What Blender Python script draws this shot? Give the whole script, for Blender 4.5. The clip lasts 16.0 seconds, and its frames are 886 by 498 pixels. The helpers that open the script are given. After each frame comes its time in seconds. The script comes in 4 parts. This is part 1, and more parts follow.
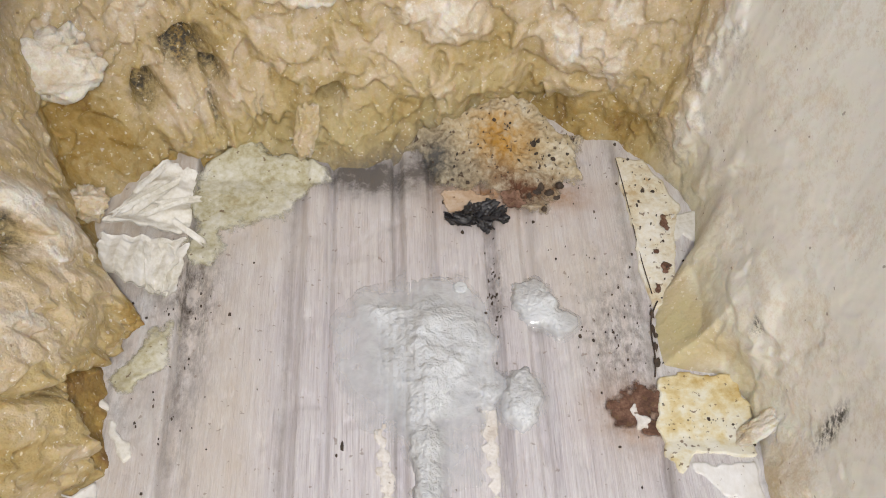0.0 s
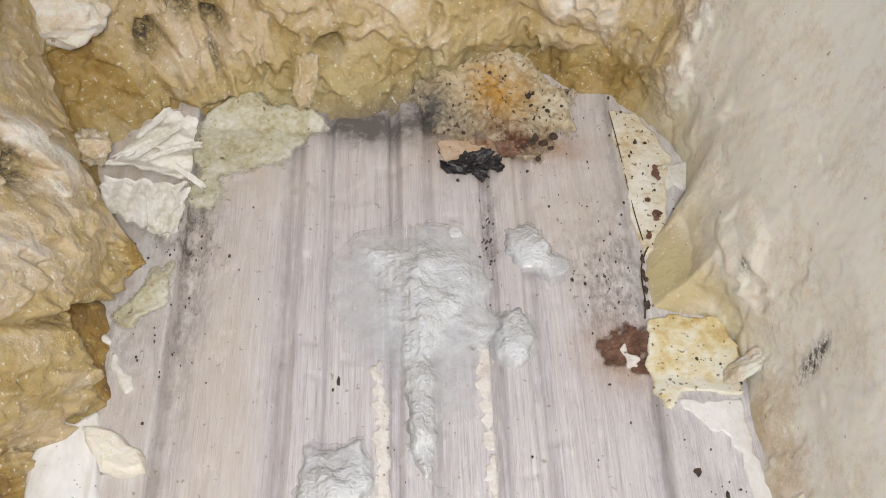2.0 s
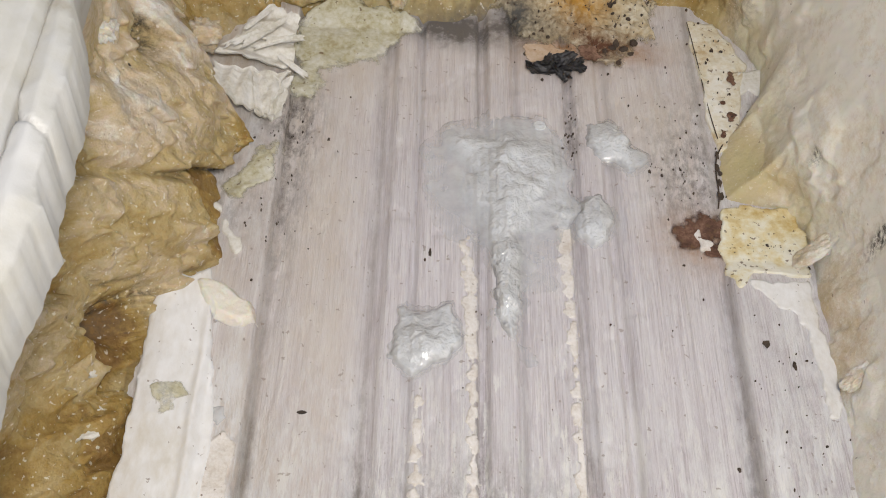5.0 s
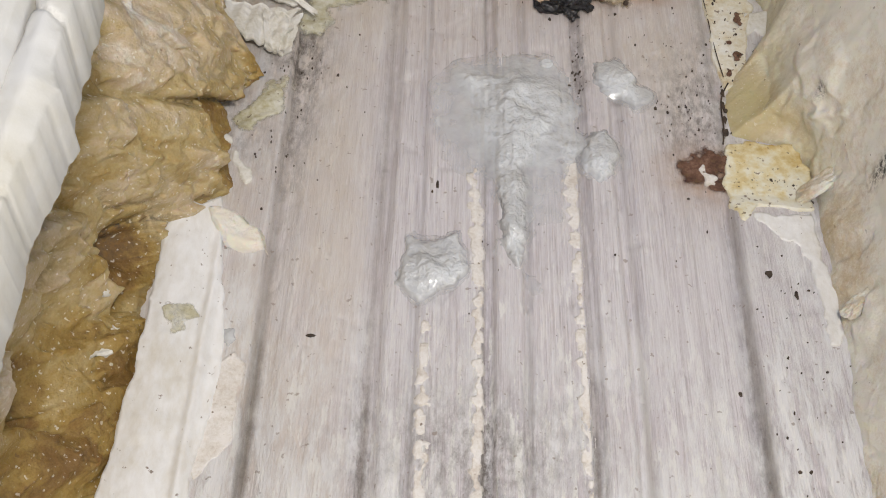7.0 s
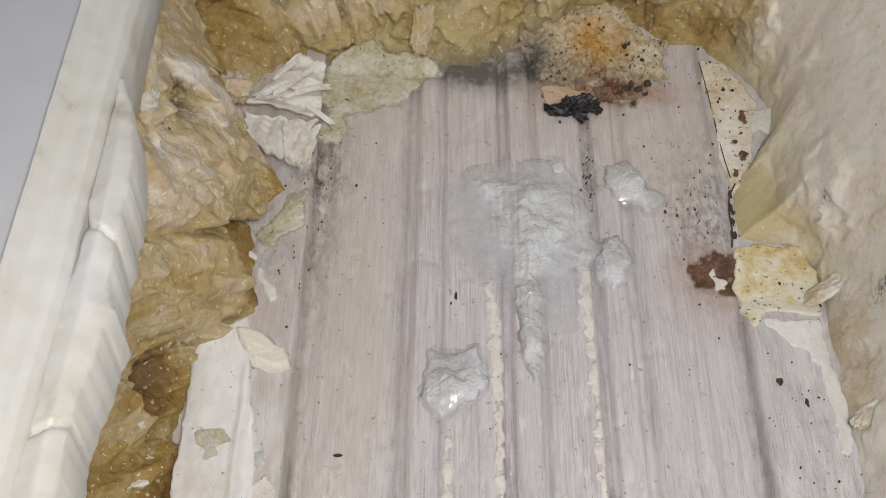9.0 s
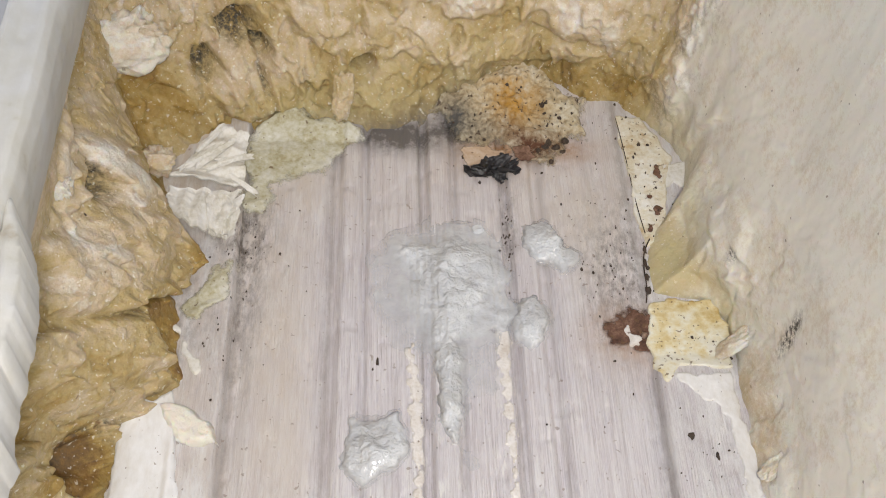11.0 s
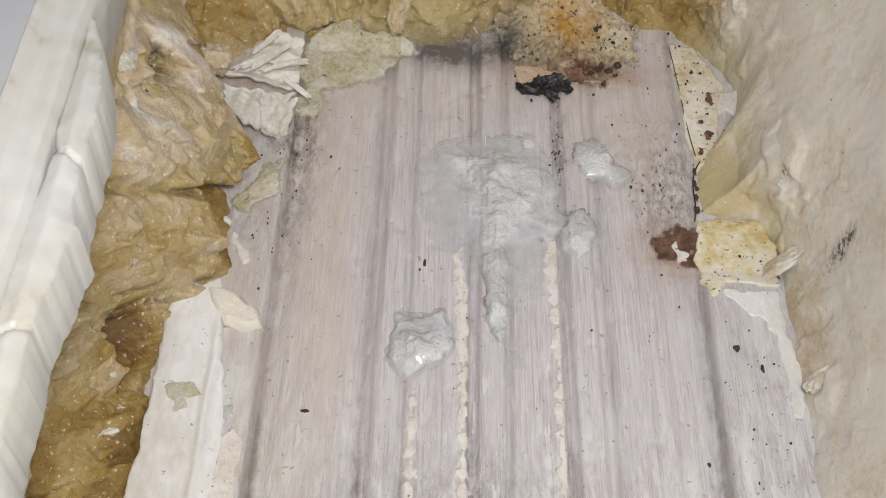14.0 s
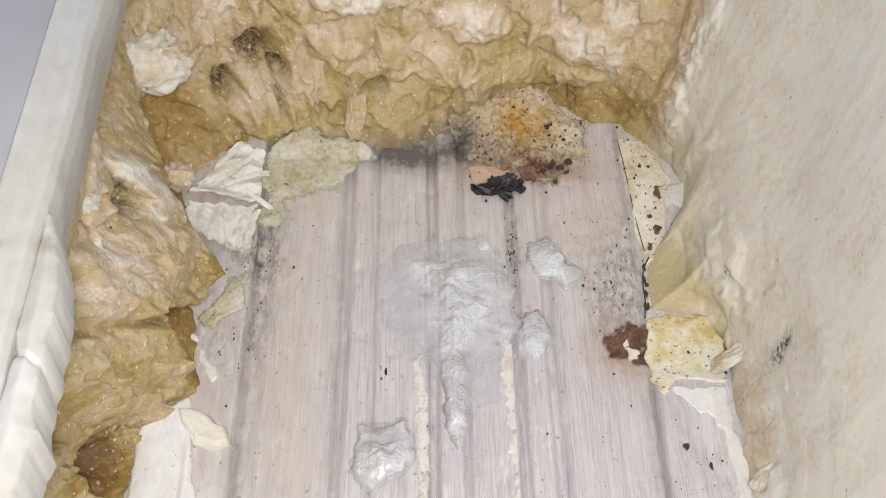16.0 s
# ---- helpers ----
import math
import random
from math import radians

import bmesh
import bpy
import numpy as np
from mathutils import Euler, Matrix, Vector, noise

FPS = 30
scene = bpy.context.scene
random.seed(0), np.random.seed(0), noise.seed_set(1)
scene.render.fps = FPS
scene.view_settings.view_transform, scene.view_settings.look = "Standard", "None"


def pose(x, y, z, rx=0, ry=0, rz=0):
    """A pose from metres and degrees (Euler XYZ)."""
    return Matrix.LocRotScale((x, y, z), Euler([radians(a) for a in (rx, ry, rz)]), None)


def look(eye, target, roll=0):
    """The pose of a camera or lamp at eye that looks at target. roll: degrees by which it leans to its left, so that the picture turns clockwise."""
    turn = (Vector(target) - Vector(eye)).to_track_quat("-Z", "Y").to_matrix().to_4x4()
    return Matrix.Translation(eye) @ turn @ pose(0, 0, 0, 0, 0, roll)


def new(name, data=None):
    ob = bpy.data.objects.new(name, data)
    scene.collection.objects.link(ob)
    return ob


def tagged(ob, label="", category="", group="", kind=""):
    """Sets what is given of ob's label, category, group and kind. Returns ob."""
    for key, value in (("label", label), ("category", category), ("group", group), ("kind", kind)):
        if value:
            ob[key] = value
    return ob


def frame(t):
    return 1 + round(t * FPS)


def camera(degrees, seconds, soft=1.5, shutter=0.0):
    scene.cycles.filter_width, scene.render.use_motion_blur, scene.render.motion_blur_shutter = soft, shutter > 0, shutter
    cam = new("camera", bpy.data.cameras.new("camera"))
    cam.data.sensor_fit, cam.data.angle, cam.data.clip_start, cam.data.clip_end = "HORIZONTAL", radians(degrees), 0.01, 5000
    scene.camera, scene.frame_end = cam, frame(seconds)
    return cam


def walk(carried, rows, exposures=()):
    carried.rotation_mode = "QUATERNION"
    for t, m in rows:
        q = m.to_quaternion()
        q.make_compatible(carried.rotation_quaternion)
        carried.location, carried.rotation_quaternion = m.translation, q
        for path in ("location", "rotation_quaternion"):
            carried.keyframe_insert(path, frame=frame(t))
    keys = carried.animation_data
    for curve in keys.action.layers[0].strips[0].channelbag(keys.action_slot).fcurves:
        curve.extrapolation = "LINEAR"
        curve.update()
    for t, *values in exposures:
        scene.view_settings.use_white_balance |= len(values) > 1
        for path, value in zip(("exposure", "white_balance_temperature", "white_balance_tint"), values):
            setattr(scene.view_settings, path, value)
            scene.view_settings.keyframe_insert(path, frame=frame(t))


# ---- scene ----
cam = camera(44.1, 16.0, soft=1.0)
METRES, EYE, TURN = 0.25, 0.2858, -1.6
LEVEL = pose(0, 0, EYE, -0.44, -3.82, -0.45)  # lays the panel level, its ribs along y
ROWS = [
    (0.0, 0.0, 0.0, 0.0, 1.22, 38.11, 1.56),
    (0.5, 0.0168, -0.002, -0.0129, 0.74, 38.3, 2.18),
    (1.0, 0.0253, 0.0087, -0.0277, 0.95, 38.03, 2.02),
    (1.5, 0.0134, 0.0166, -0.038, 0.8, 37.79, 1.91),
    (2.0, 0.0067, 0.0143, -0.0686, 1.14, 37.76, 1.29),
    (2.5, -0.0067, 0.0043, -0.0931, 1.36, 37.64, 0.83),
    (3.0, -0.0197, 0.0013, -0.1225, 1.47, 37.67, 0.23),
    (5.5, -0.0496, 0.0233, -0.2398, 2.02, 36.49, -1.71),
    (6.0, -0.0487, 0.0264, -0.2544, 2.11, 36.22, -1.83),
    (6.5, -0.0439, 0.0288, -0.2819, 2.21, 36.07, -1.99),
    (7.0, -0.0447, 0.038, -0.2858, 2.14, 35.71, -2.03),
    (7.5, -0.0437, 0.0415, -0.2781, 1.96, 35.55, -1.91),
    (8.0, -0.0524, 0.0246, -0.2871, 2.11, 35.8, -2.08),
    (8.5, -0.0674, -0.0047, -0.2713, 2.15, 35.65, -2.24),
    (9.0, -0.0604, -0.0745, -0.2076, 3.0, 36.33, -1.25),
    (9.5, -0.0078, -0.1307, -0.1933, 3.33, 36.94, 0.42),
    (10.0, 0.0229, -0.1433, -0.1712, 3.28, 37.05, 1.06),
    (12.5, 0.0171, -0.1411, -0.211, 2.92, 37.28, 0.38),
    (13.0, -0.0132, -0.101, -0.2427, 2.23, 37.41, -0.29),
    (13.5, -0.0076, -0.1071, -0.253, 2.56, 37.23, -0.79),
    (14.0, -0.0251, -0.0684, -0.2816, 2.22, 37.1, -1.78),
    (14.5, -0.0505, -0.1294, -0.2753, 2.39, 37.04, -2.06),
    (15.0, 0.0009, -0.1724, -0.2272, 2.99, 37.52, -0.44),
    (15.5, 0.0151, -0.2021, -0.2275, 3.02, 38.13, -0.12),
    (16.0, 0.0246, -0.1961, -0.214, 3.08, 37.88, 0.26),
]
EXPOSURES = [(0.0, 0.0), (3.0, -0.05), (5.5, -0.25), (8.0, -0.27), (9.0, -0.42), (9.5, -0.22), (10.0, -0.08), (12.5, -0.13), (14.5, -0.3), (15.5, -0.12), (16.0, -0.02)]
walk(cam, [(t, LEVEL @ pose(0, 0, 0, -90) @ pose(0, 0, 0, 0, 0, TURN) @ pose(METRES * x, METRES * y, METRES * z, 90 + pitch, roll, yaw)) for t, x, y, z, yaw, pitch, roll in ROWS], EXPOSURES)

# ---- light ----
world = bpy.data.worlds.new("sky")
scene.world = world
world.use_nodes = True
wn = world.node_tree.nodes
sky = wn.new("ShaderNodeTexSky")
sky.sky_type, sky.sun_disc = "NISHITA", False
sky.sun_elevation, sky.sun_rotation = radians(58), radians(170)
world.node_tree.links.new(sky.outputs[0], wn["Background"].inputs[0])
wn["Background"].inputs[1].default_value = 0.115
sun = new("sun", bpy.data.lights.new("sun", "SUN"))
sun.data.energy, sun.data.angle, sun.data.color = 0.5, radians(25), (1.0, 0.97, 0.93)
sun.matrix_world = look((0.10, -0.55, 1.0), (0, 0, 0))
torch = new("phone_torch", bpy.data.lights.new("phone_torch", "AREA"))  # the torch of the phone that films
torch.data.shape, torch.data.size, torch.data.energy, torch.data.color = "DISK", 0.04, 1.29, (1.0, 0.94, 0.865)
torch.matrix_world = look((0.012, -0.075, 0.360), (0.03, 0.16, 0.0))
scene.view_settings.exposure = 0.0


# ---- materials ----
def material(name, rough=0.6, metal=0.0):
    m = bpy.data.materials.new(name)
    m.use_nodes = True
    b = m.node_tree.nodes["Principled BSDF"]
    b.inputs["Roughness"].default_value, b.inputs["Metallic"].default_value = rough, metal
    return m, m.node_tree.nodes, m.node_tree.links, b


def noise_node(nodes, links, scale, detail=6.0, rough=0.6, stretch=(1, 1, 1), warp=0.0):
    co = nodes.new("ShaderNodeTexCoord")
    mp = nodes.new("ShaderNodeMapping")
    mp.inputs["Scale"].default_value = stretch
    tx = nodes.new("ShaderNodeTexNoise")
    tx.inputs["Scale"].default_value, tx.inputs["Detail"].default_value = scale, detail
    tx.inputs["Roughness"].default_value, tx.inputs["Distortion"].default_value = rough, warp
    links.new(co.outputs["Object"], mp.inputs["Vector"])
    links.new(mp.outputs["Vector"], tx.inputs["Vector"])
    return tx.outputs["Fac"]


def ramp(nodes, links, fac, stops):
    r = nodes.new("ShaderNodeValToRGB")
    els = r.color_ramp.elements
    while len(els) < len(stops):
        els.new(0.5)
    for e, (p, c) in zip(els, stops):
        e.position, e.color = p, (*c, 1) if len(c) == 3 else c
    links.new(fac, r.inputs[0])
    return r.outputs[0]


def mix(nodes, links, fac, a, b, kind="MIX"):
    n = nodes.new("ShaderNodeMix")
    n.data_type, n.blend_type = "RGBA", kind
    for sock, v in ((n.inputs["Factor"], fac), (n.inputs["A"], a), (n.inputs["B"], b)):
        if isinstance(v, bpy.types.NodeSocket):
            links.new(v, sock)
        else:
            sock.default_value = v if isinstance(v, float) else (*v, 1)
    return n.outputs["Result"]


def maths(nodes, links, op, a, b=0.0, clamp=False):
    n = nodes.new("ShaderNodeMath")
    n.operation, n.use_clamp = op, clamp
    for sock, v in zip(n.inputs, (a, b)):
        if isinstance(v, bpy.types.NodeSocket):
            links.new(v, sock)
        else:
            sock.default_value = v
    return n.outputs[0]


def attr(nodes, name):
    n = nodes.new("ShaderNodeAttribute")
    n.attribute_name = name
    return n.outputs["Fac"]


def bump(nodes, links, b, height, dist, strength=1.0):
    n = nodes.new("ShaderNodeBump")
    n.inputs["Distance"].default_value, n.inputs["Strength"].default_value = dist, strength
    links.new(height, n.inputs["Height"])
    links.new(n.outputs[0], b.inputs["Normal"])


def foam_material():
    m, n, l, b = material("foam", 0.7)
    cloud = noise_node(n, l, 60, 6, 0.6)
    grain = noise_node(n, l, 420, 6, 0.65)
    fine = noise_node(n, l, 1500, 3, 0.6)
    age = maths(n, l, "ADD", attr(n, "age"), maths(n, l, "MULTIPLY", maths(n, l, "SUBTRACT", cloud, 0.5), 0.55))
    age = maths(n, l, "ADD", age, maths(n, l, "MULTIPLY", maths(n, l, "SUBTRACT", grain, 0.5), 0.40))
    age = maths(n, l, "ADD", age, maths(n, l, "MULTIPLY", maths(n, l, "SUBTRACT", fine, 0.5), 0.22), True)
    col = ramp(n, l, age, [(0.0, (0.80, 0.765, 0.68)), (0.25, (0.60, 0.49, 0.34)), (0.5, (0.48, 0.37, 0.175)),
                           (0.75, (0.36, 0.24, 0.065)), (1.0, (0.21, 0.115, 0.03))])
    green = noise_node(n, l, 40, 3, 0.5)
    col = mix(n, l, maths(n, l, "MULTIPLY", attr(n, "green"), ramp(n, l, green, [(0.3, (0.3, 0.3, 0.3)), (0.6, (0.9, 0.9, 0.9))]), True), col, (0.54, 0.48, 0.27))
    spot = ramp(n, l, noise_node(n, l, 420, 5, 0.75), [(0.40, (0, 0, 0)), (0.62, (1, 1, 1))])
    # mould spots, plus the shade painted into tears and hollows
    mould_shade = maths(n, l, "MULTIPLY", attr(n, "mould_shade"), spot, True)
    col = mix(n, l, mould_shade, col, (0.085, 0.075, 0.06))
    col = mix(n, l, maths(n, l, "MULTIPLY", attr(n, "soot"), ramp(n, l, grain, [(0.3, (0.45, 0.45, 0.45)), (0.65, (1, 1, 1))]), True), col, (0.17, 0.155, 0.13))
    speck = ramp(n, l, noise_node(n, l, 330, 2, 0.4), [(0.735, (0, 0, 0)), (0.77, (1, 1, 1))])
    col = mix(n, l, maths(n, l, "MULTIPLY", speck, 0.6), col, (0.16, 0.09, 0.04))
    # pale specks in the base colour stand in for glints off the foam
    glint = ramp(n, l, noise_node(n, l, 760, 2, 0.4), [(0.66, (0, 0, 0)), (0.70, (1, 1, 1))])
    col = mix(n, l, maths(n, l, "MULTIPLY", glint, maths(n, l, "MULTIPLY", attr(n, "crust"), 0.6), True), col, (0.86, 0.83, 0.74))
    l.new(col, b.inputs["Base Color"])
    l.new(ramp(n, l, grain, [(0.35, (0.45,) * 3), (0.65, (0.8,) * 3)]), b.inputs["Roughness"])
    b.inputs["Subsurface Weight"].default_value = 0.4
    b.inputs["Subsurface Radius"].default_value = (0.006, 0.004, 0.002)
    b.inputs["Subsurface Scale"].default_value = 0.6
    h = maths(n, l, "ADD", noise_node(n, l, 260, 7, 0.62), maths(n, l, "MULTIPLY", grain, 0.5))
    bump(n, l, b, maths(n, l, "MULTIPLY", h, attr(n, "crust")), 0.0019, 0.9)
    return m


def panel_material():
    m, n, l, b = material("panel", 0.48, 0.12)
    streak = noise_node(n, l, 10, 6, 0.7, (110, 2.2, 30))
    thin = noise_node(n, l, 10, 5, 0.75, (240, 4.5, 60))
    fleck = noise_node(n, l, 300, 5, 0.7, (1.3, 0.22, 1))
    cloud = noise_node(n, l, 28, 6, 0.6, (1.5, 0.8, 1))
    col = ramp(n, l, streak, [(0.28, (0.53, 0.49, 0.515)), (0.45, (0.62, 0.58, 0.61)), (0.58, (0.69, 0.655, 0.69)), (0.75, (0.82, 0.80, 0.815))])
    col = mix(n, l, ramp(n, l, thin, [(0.36, (0.75, 0.75, 0.75)), (0.49, (0, 0, 0))]), col, (0.42, 0.37, 0.375))
    col = mix(n, l, ramp(n, l, thin, [(0.53, (0, 0, 0)), (0.64, (0.9, 0.9, 0.9))]), col, (0.80, 0.78, 0.79))
    warm = maths(n, l, "MULTIPLY", attr(n, "warm"), ramp(n, l, cloud, [(0.3, (0.25, 0.25, 0.25)), (0.62, (1, 1, 1))]), True)
    col = mix(n, l, warm, col, (0.65, 0.58, 0.51))
    chalk = maths(n, l, "MULTIPLY", attr(n, "chalk"), ramp(n, l, noise_node(n, l, 75, 9, 0.78, (2.4, 0.5, 1)), [(0.42, (0, 0, 0)), (0.60, (1, 1, 1))]), True)
    col = mix(n, l, maths(n, l, "MULTIPLY", chalk, 0.85), col, (0.80, 0.795, 0.795))
    white = maths(n, l, "MULTIPLY", attr(n, "flecks"), ramp(n, l, fleck, [(0.54, (0, 0, 0)), (0.60, (1, 1, 1))]), True)
    col = mix(n, l, white, col, (0.84, 0.83, 0.80))
    # grooves darkened in the base colour: dirt, and shade painted with it
    col = mix(n, l, maths(n, l, "MULTIPLY", attr(n, "grime_shade"), ramp(n, l, noise_node(n, l, 60, 5, 0.6, (1, 0.3, 1)), [(0.25, (0.35,) * 3), (0.6, (1, 1, 1))]), True), col, (0.27, 0.235, 0.20))
    dirt = maths(n, l, "MULTIPLY", attr(n, "dirt"), ramp(n, l, noise_node(n, l, 330, 6, 0.75, (1, 0.5, 1)), [(0.42, (0, 0, 0)), (0.62, (1, 1, 1))]), True)
    col = mix(n, l, dirt, col, (0.13, 0.11, 0.095))
    col = mix(n, l, maths(n, l, "MULTIPLY", attr(n, "soot"), ramp(n, l, noise_node(n, l, 260, 6, 0.7), [(0.3, (0.3,) * 3), (0.65, (1, 1, 1))]), True), col, (0.17, 0.155, 0.145))
    rusty = maths(n, l, "MULTIPLY", attr(n, "rust"), ramp(n, l, noise_node(n, l, 180, 6, 0.7), [(0.3, (0.2, 0.2, 0.2)), (0.6, (1, 1, 1))]), True)
    col = mix(n, l, rusty, col, (0.40, 0.22, 0.10))
    speck = ramp(n, l, noise_node(n, l, 520, 2, 0.4), [(0.70, (0, 0, 0)), (0.74, (1, 1, 1))])
    col = mix(n, l, maths(n, l, "MULTIPLY", speck, 0.55), col, (0.25, 0.18, 0.13))
    l.new(col, b.inputs["Base Color"])
    l.new(ramp(n, l, cloud, [(0.3, (0.36,) * 3), (0.7, (0.62,) * 3)]), b.inputs["Roughness"])
    h = maths(n, l, "ADD", maths(n, l, "MULTIPLY", thin, 0.8), maths(n, l, "ADD", maths(n, l, "MULTIPLY", chalk, 0.4), maths(n, l, "MULTIPLY", fleck, 0.5)))
    bump(n, l, b, h, 0.0010, 0.7)
    return m


def plain_material(name, stops, scale=60.0, rough=0.6, metal=0.0, relief=0.0008, stretch=(1, 1, 1), coat=0.0, speck=None, amount=0.8):
    m, n, l, b = material(name, rough, metal)
    a = noise_node(n, l, scale, 8, 0.65, stretch)
    f = noise_node(n, l, scale * 7, 4, 0.6, stretch)
    t = maths(n, l, "ADD", a, maths(n, l, "MULTIPLY", maths(n, l, "SUBTRACT", f, 0.5), 0.5))
    col = ramp(n, l, t, stops)
    if speck:
        sp = ramp(n, l, noise_node(n, l, 480, 3, 0.5), [(speck, (0, 0, 0)), (speck + 0.05, (1, 1, 1))])
        col = mix(n, l, maths(n, l, "MULTIPLY", sp, amount), col, (0.13, 0.075, 0.035))
    l.new(col, b.inputs["Base Color"])
    b.inputs["Coat Weight"].default_value = coat
    if relief:
        bump(n, l, b, maths(n, l, "ADD", a, maths(n, l, "MULTIPLY", f, 0.4)), relief, 0.7)
    return m


def worn_edge(m):
    """Lets a thin crust dissolve raggedly towards its edge (the attribute fade)."""
    n, l = m.node_tree.nodes, m.node_tree.links
    clear, both = n.new("ShaderNodeBsdfTransparent"), n.new("ShaderNodeMixShader")
    k = maths(n, l, "ADD", attr(n, "fade"), maths(n, l, "MULTIPLY", maths(n, l, "SUBTRACT", noise_node(n, l, 300, 6, 0.7), 0.5), 1.3))
    l.new(ramp(n, l, k, [(0.15, (0, 0, 0)), (0.60, (1, 1, 1))]), both.inputs[0])
    l.new(clear.outputs[0], both.inputs[1])
    l.new(n["Principled BSDF"].outputs[0], both.inputs[2])
    l.new(both.outputs[0], n["Material Output"].inputs[0])
    return m


def corroded_material():
    m, n, l, b = material("corroded_foam", 0.9)
    t = maths(n, l, "ADD", noise_node(n, l, 70, 8, 0.7), maths(n, l, "MULTIPLY", maths(n, l, "SUBTRACT", noise_node(n, l, 520, 4, 0.6), 0.5), 0.5))
    col = ramp(n, l, t, [(0.3, (0.33, 0.23, 0.11)), (0.5, (0.55, 0.46, 0.30)), (0.7, (0.68, 0.63, 0.50))])
    for key, c in (("core", (0.52, 0.28, 0.05)), ("sooty", (0.10, 0.095, 0.085)), ("brown", (0.12, 0.05, 0.025))):
        col = mix(n, l, maths(n, l, "MULTIPLY", attr(n, key), ramp(n, l, t, [(0.34, (1, 1, 1)), (0.66, (0.25,) * 3)]), True), col, c)
    dots = ramp(n, l, noise_node(n, l, 420, 3, 0.5), [(0.62, (0, 0, 0)), (0.66, (1, 1, 1))])
    col = mix(n, l, maths(n, l, "MULTIPLY", dots, 0.85), col, (0.07, 0.035, 0.02))
    l.new(col, b.inputs["Base Color"])
    bump(n, l, b, t, 0.0030, 0.9)
    return m


def sealant_material():
    m, n, l, b = material("sealant", 0.22)
    col = ramp(n, l, noise_node(n, l, 70, 6, 0.6), [(0.3, (0.58, 0.585, 0.59)), (0.5, (0.68, 0.70, 0.715)), (0.72, (0.80, 0.825, 0.84))])
    l.new(col, b.inputs["Base Color"])
    l.new(ramp(n, l, noise_node(n, l, 160, 5, 0.6), [(0.35, (0.05,) * 3), (0.7, (0.22,) * 3)]), b.inputs["Roughness"])
    rip = maths(n, l, "ADD", noise_node(n, l, 300, 4, 0.6, warp=0.6), maths(n, l, "MULTIPLY", noise_node(n, l, 1100, 3, 0.5), 0.35))
    bump(n, l, b, maths(n, l, "MULTIPLY", rip, attr(n, "thick")), 0.0020, 0.9)
    b.inputs["Coat Weight"].default_value, b.inputs["Coat Roughness"].default_value = 0.7, 0.07
    clear = n.new("ShaderNodeBsdfTransparent")
    both = n.new("ShaderNodeMixShader")
    l.new(ramp(n, l, maths(n, l, "ADD", attr(n, "thick"), maths(n, l, "MULTIPLY", maths(n, l, "SUBTRACT", noise_node(n, l, 120, 5, 0.6), 0.5), 0.6)),
               [(0.05, (0.05,) * 3), (0.35, (0.40,) * 3), (0.9, (0.9,) * 3)]), both.inputs[0])
    l.new(clear.outputs[0], both.inputs[1])
    l.new(b.outputs[0], both.inputs[2])
    l.new(both.outputs[0], n["Material Output"].inputs[0])
    return m


FOAM = foam_material()
PANEL = panel_material()
SEALANT = sealant_material()
CREAM = plain_material("cream_film", [(0.3, (0.52, 0.39, 0.22)), (0.46, (0.67, 0.61, 0.46)), (0.6, (0.75, 0.72, 0.63)), (0.75, (0.80, 0.79, 0.74))], 75, 0.6, speck=0.63)
YELLOW = plain_material("yellowed_film", [(0.32, (0.50, 0.35, 0.12)), (0.46, (0.66, 0.57, 0.34)), (0.56, (0.72, 0.69, 0.56)), (0.75, (0.79, 0.78, 0.73))], 38, 0.5, speck=0.63)
PALE = worn_edge(plain_material("pale_residue", [(0.3, (0.34, 0.29, 0.16)), (0.43, (0.46, 0.43, 0.29)), (0.55, (0.55, 0.53, 0.42)), (0.7, (0.64, 0.63, 0.57))], 90, 0.7, speck=0.66))
PAPER = plain_material("torn_paper", [(0.3, (0.55, 0.52, 0.43)), (0.5, (0.70, 0.68, 0.62)), (0.7, (0.78, 0.77, 0.74))], 110, 0.6, relief=0.0004)
LINER = plain_material("white_liner", [(0.3, (0.63, 0.60, 0.54)), (0.5, (0.72, 0.71, 0.69)), (0.7, (0.80, 0.80, 0.80))], 45, 0.42, relief=0.0005, stretch=(1.5, 0.7, 1), speck=0.68)
CHALK = plain_material("paint_strip", [(0.3, (0.54, 0.48, 0.42)), (0.45, (0.65, 0.61, 0.56)), (0.6, (0.73, 0.70, 0.67))], 160, 0.7, speck=0.68)
RIM = plain_material("rim_skin", [(0.3, (0.37, 0.33, 0.26)), (0.40, (0.44, 0.42, 0.365)), (0.7, (0.49, 0.48, 0.455))], 30, 0.5, relief=0.0004)
STEEL = plain_material("painted_steel", [(0.3, (0.36, 0.355, 0.355)), (0.7, (0.41, 0.405, 0.405))], 12, 0.4, relief=0.0)
RUST = worn_edge(plain_material("rust", [(0.3, (0.05, 0.022, 0.014)), (0.5, (0.12, 0.058, 0.036)), (0.7, (0.26, 0.155, 0.105))], 130, 0.8, speck=0.60))
CORRODED = worn_edge(corroded_material())
CHAR = plain_material("char", [(0.3, (0.012, 0.011, 0.012)), (0.6, (0.03, 0.028, 0.028)), (0.8, (0.12, 0.11, 0.11))], 200, 0.32)
SPECK = plain_material("speck", [(0.3, (0.02, 0.014, 0.01)), (0.7, (0.09, 0.06, 0.04))], 300, 0.7)
GROUND = plain_material("concrete", [(0.3, (0.30, 0.29, 0.27)), (0.7, (0.42, 0.41, 0.39))], 8, 0.8, relief=0.002)


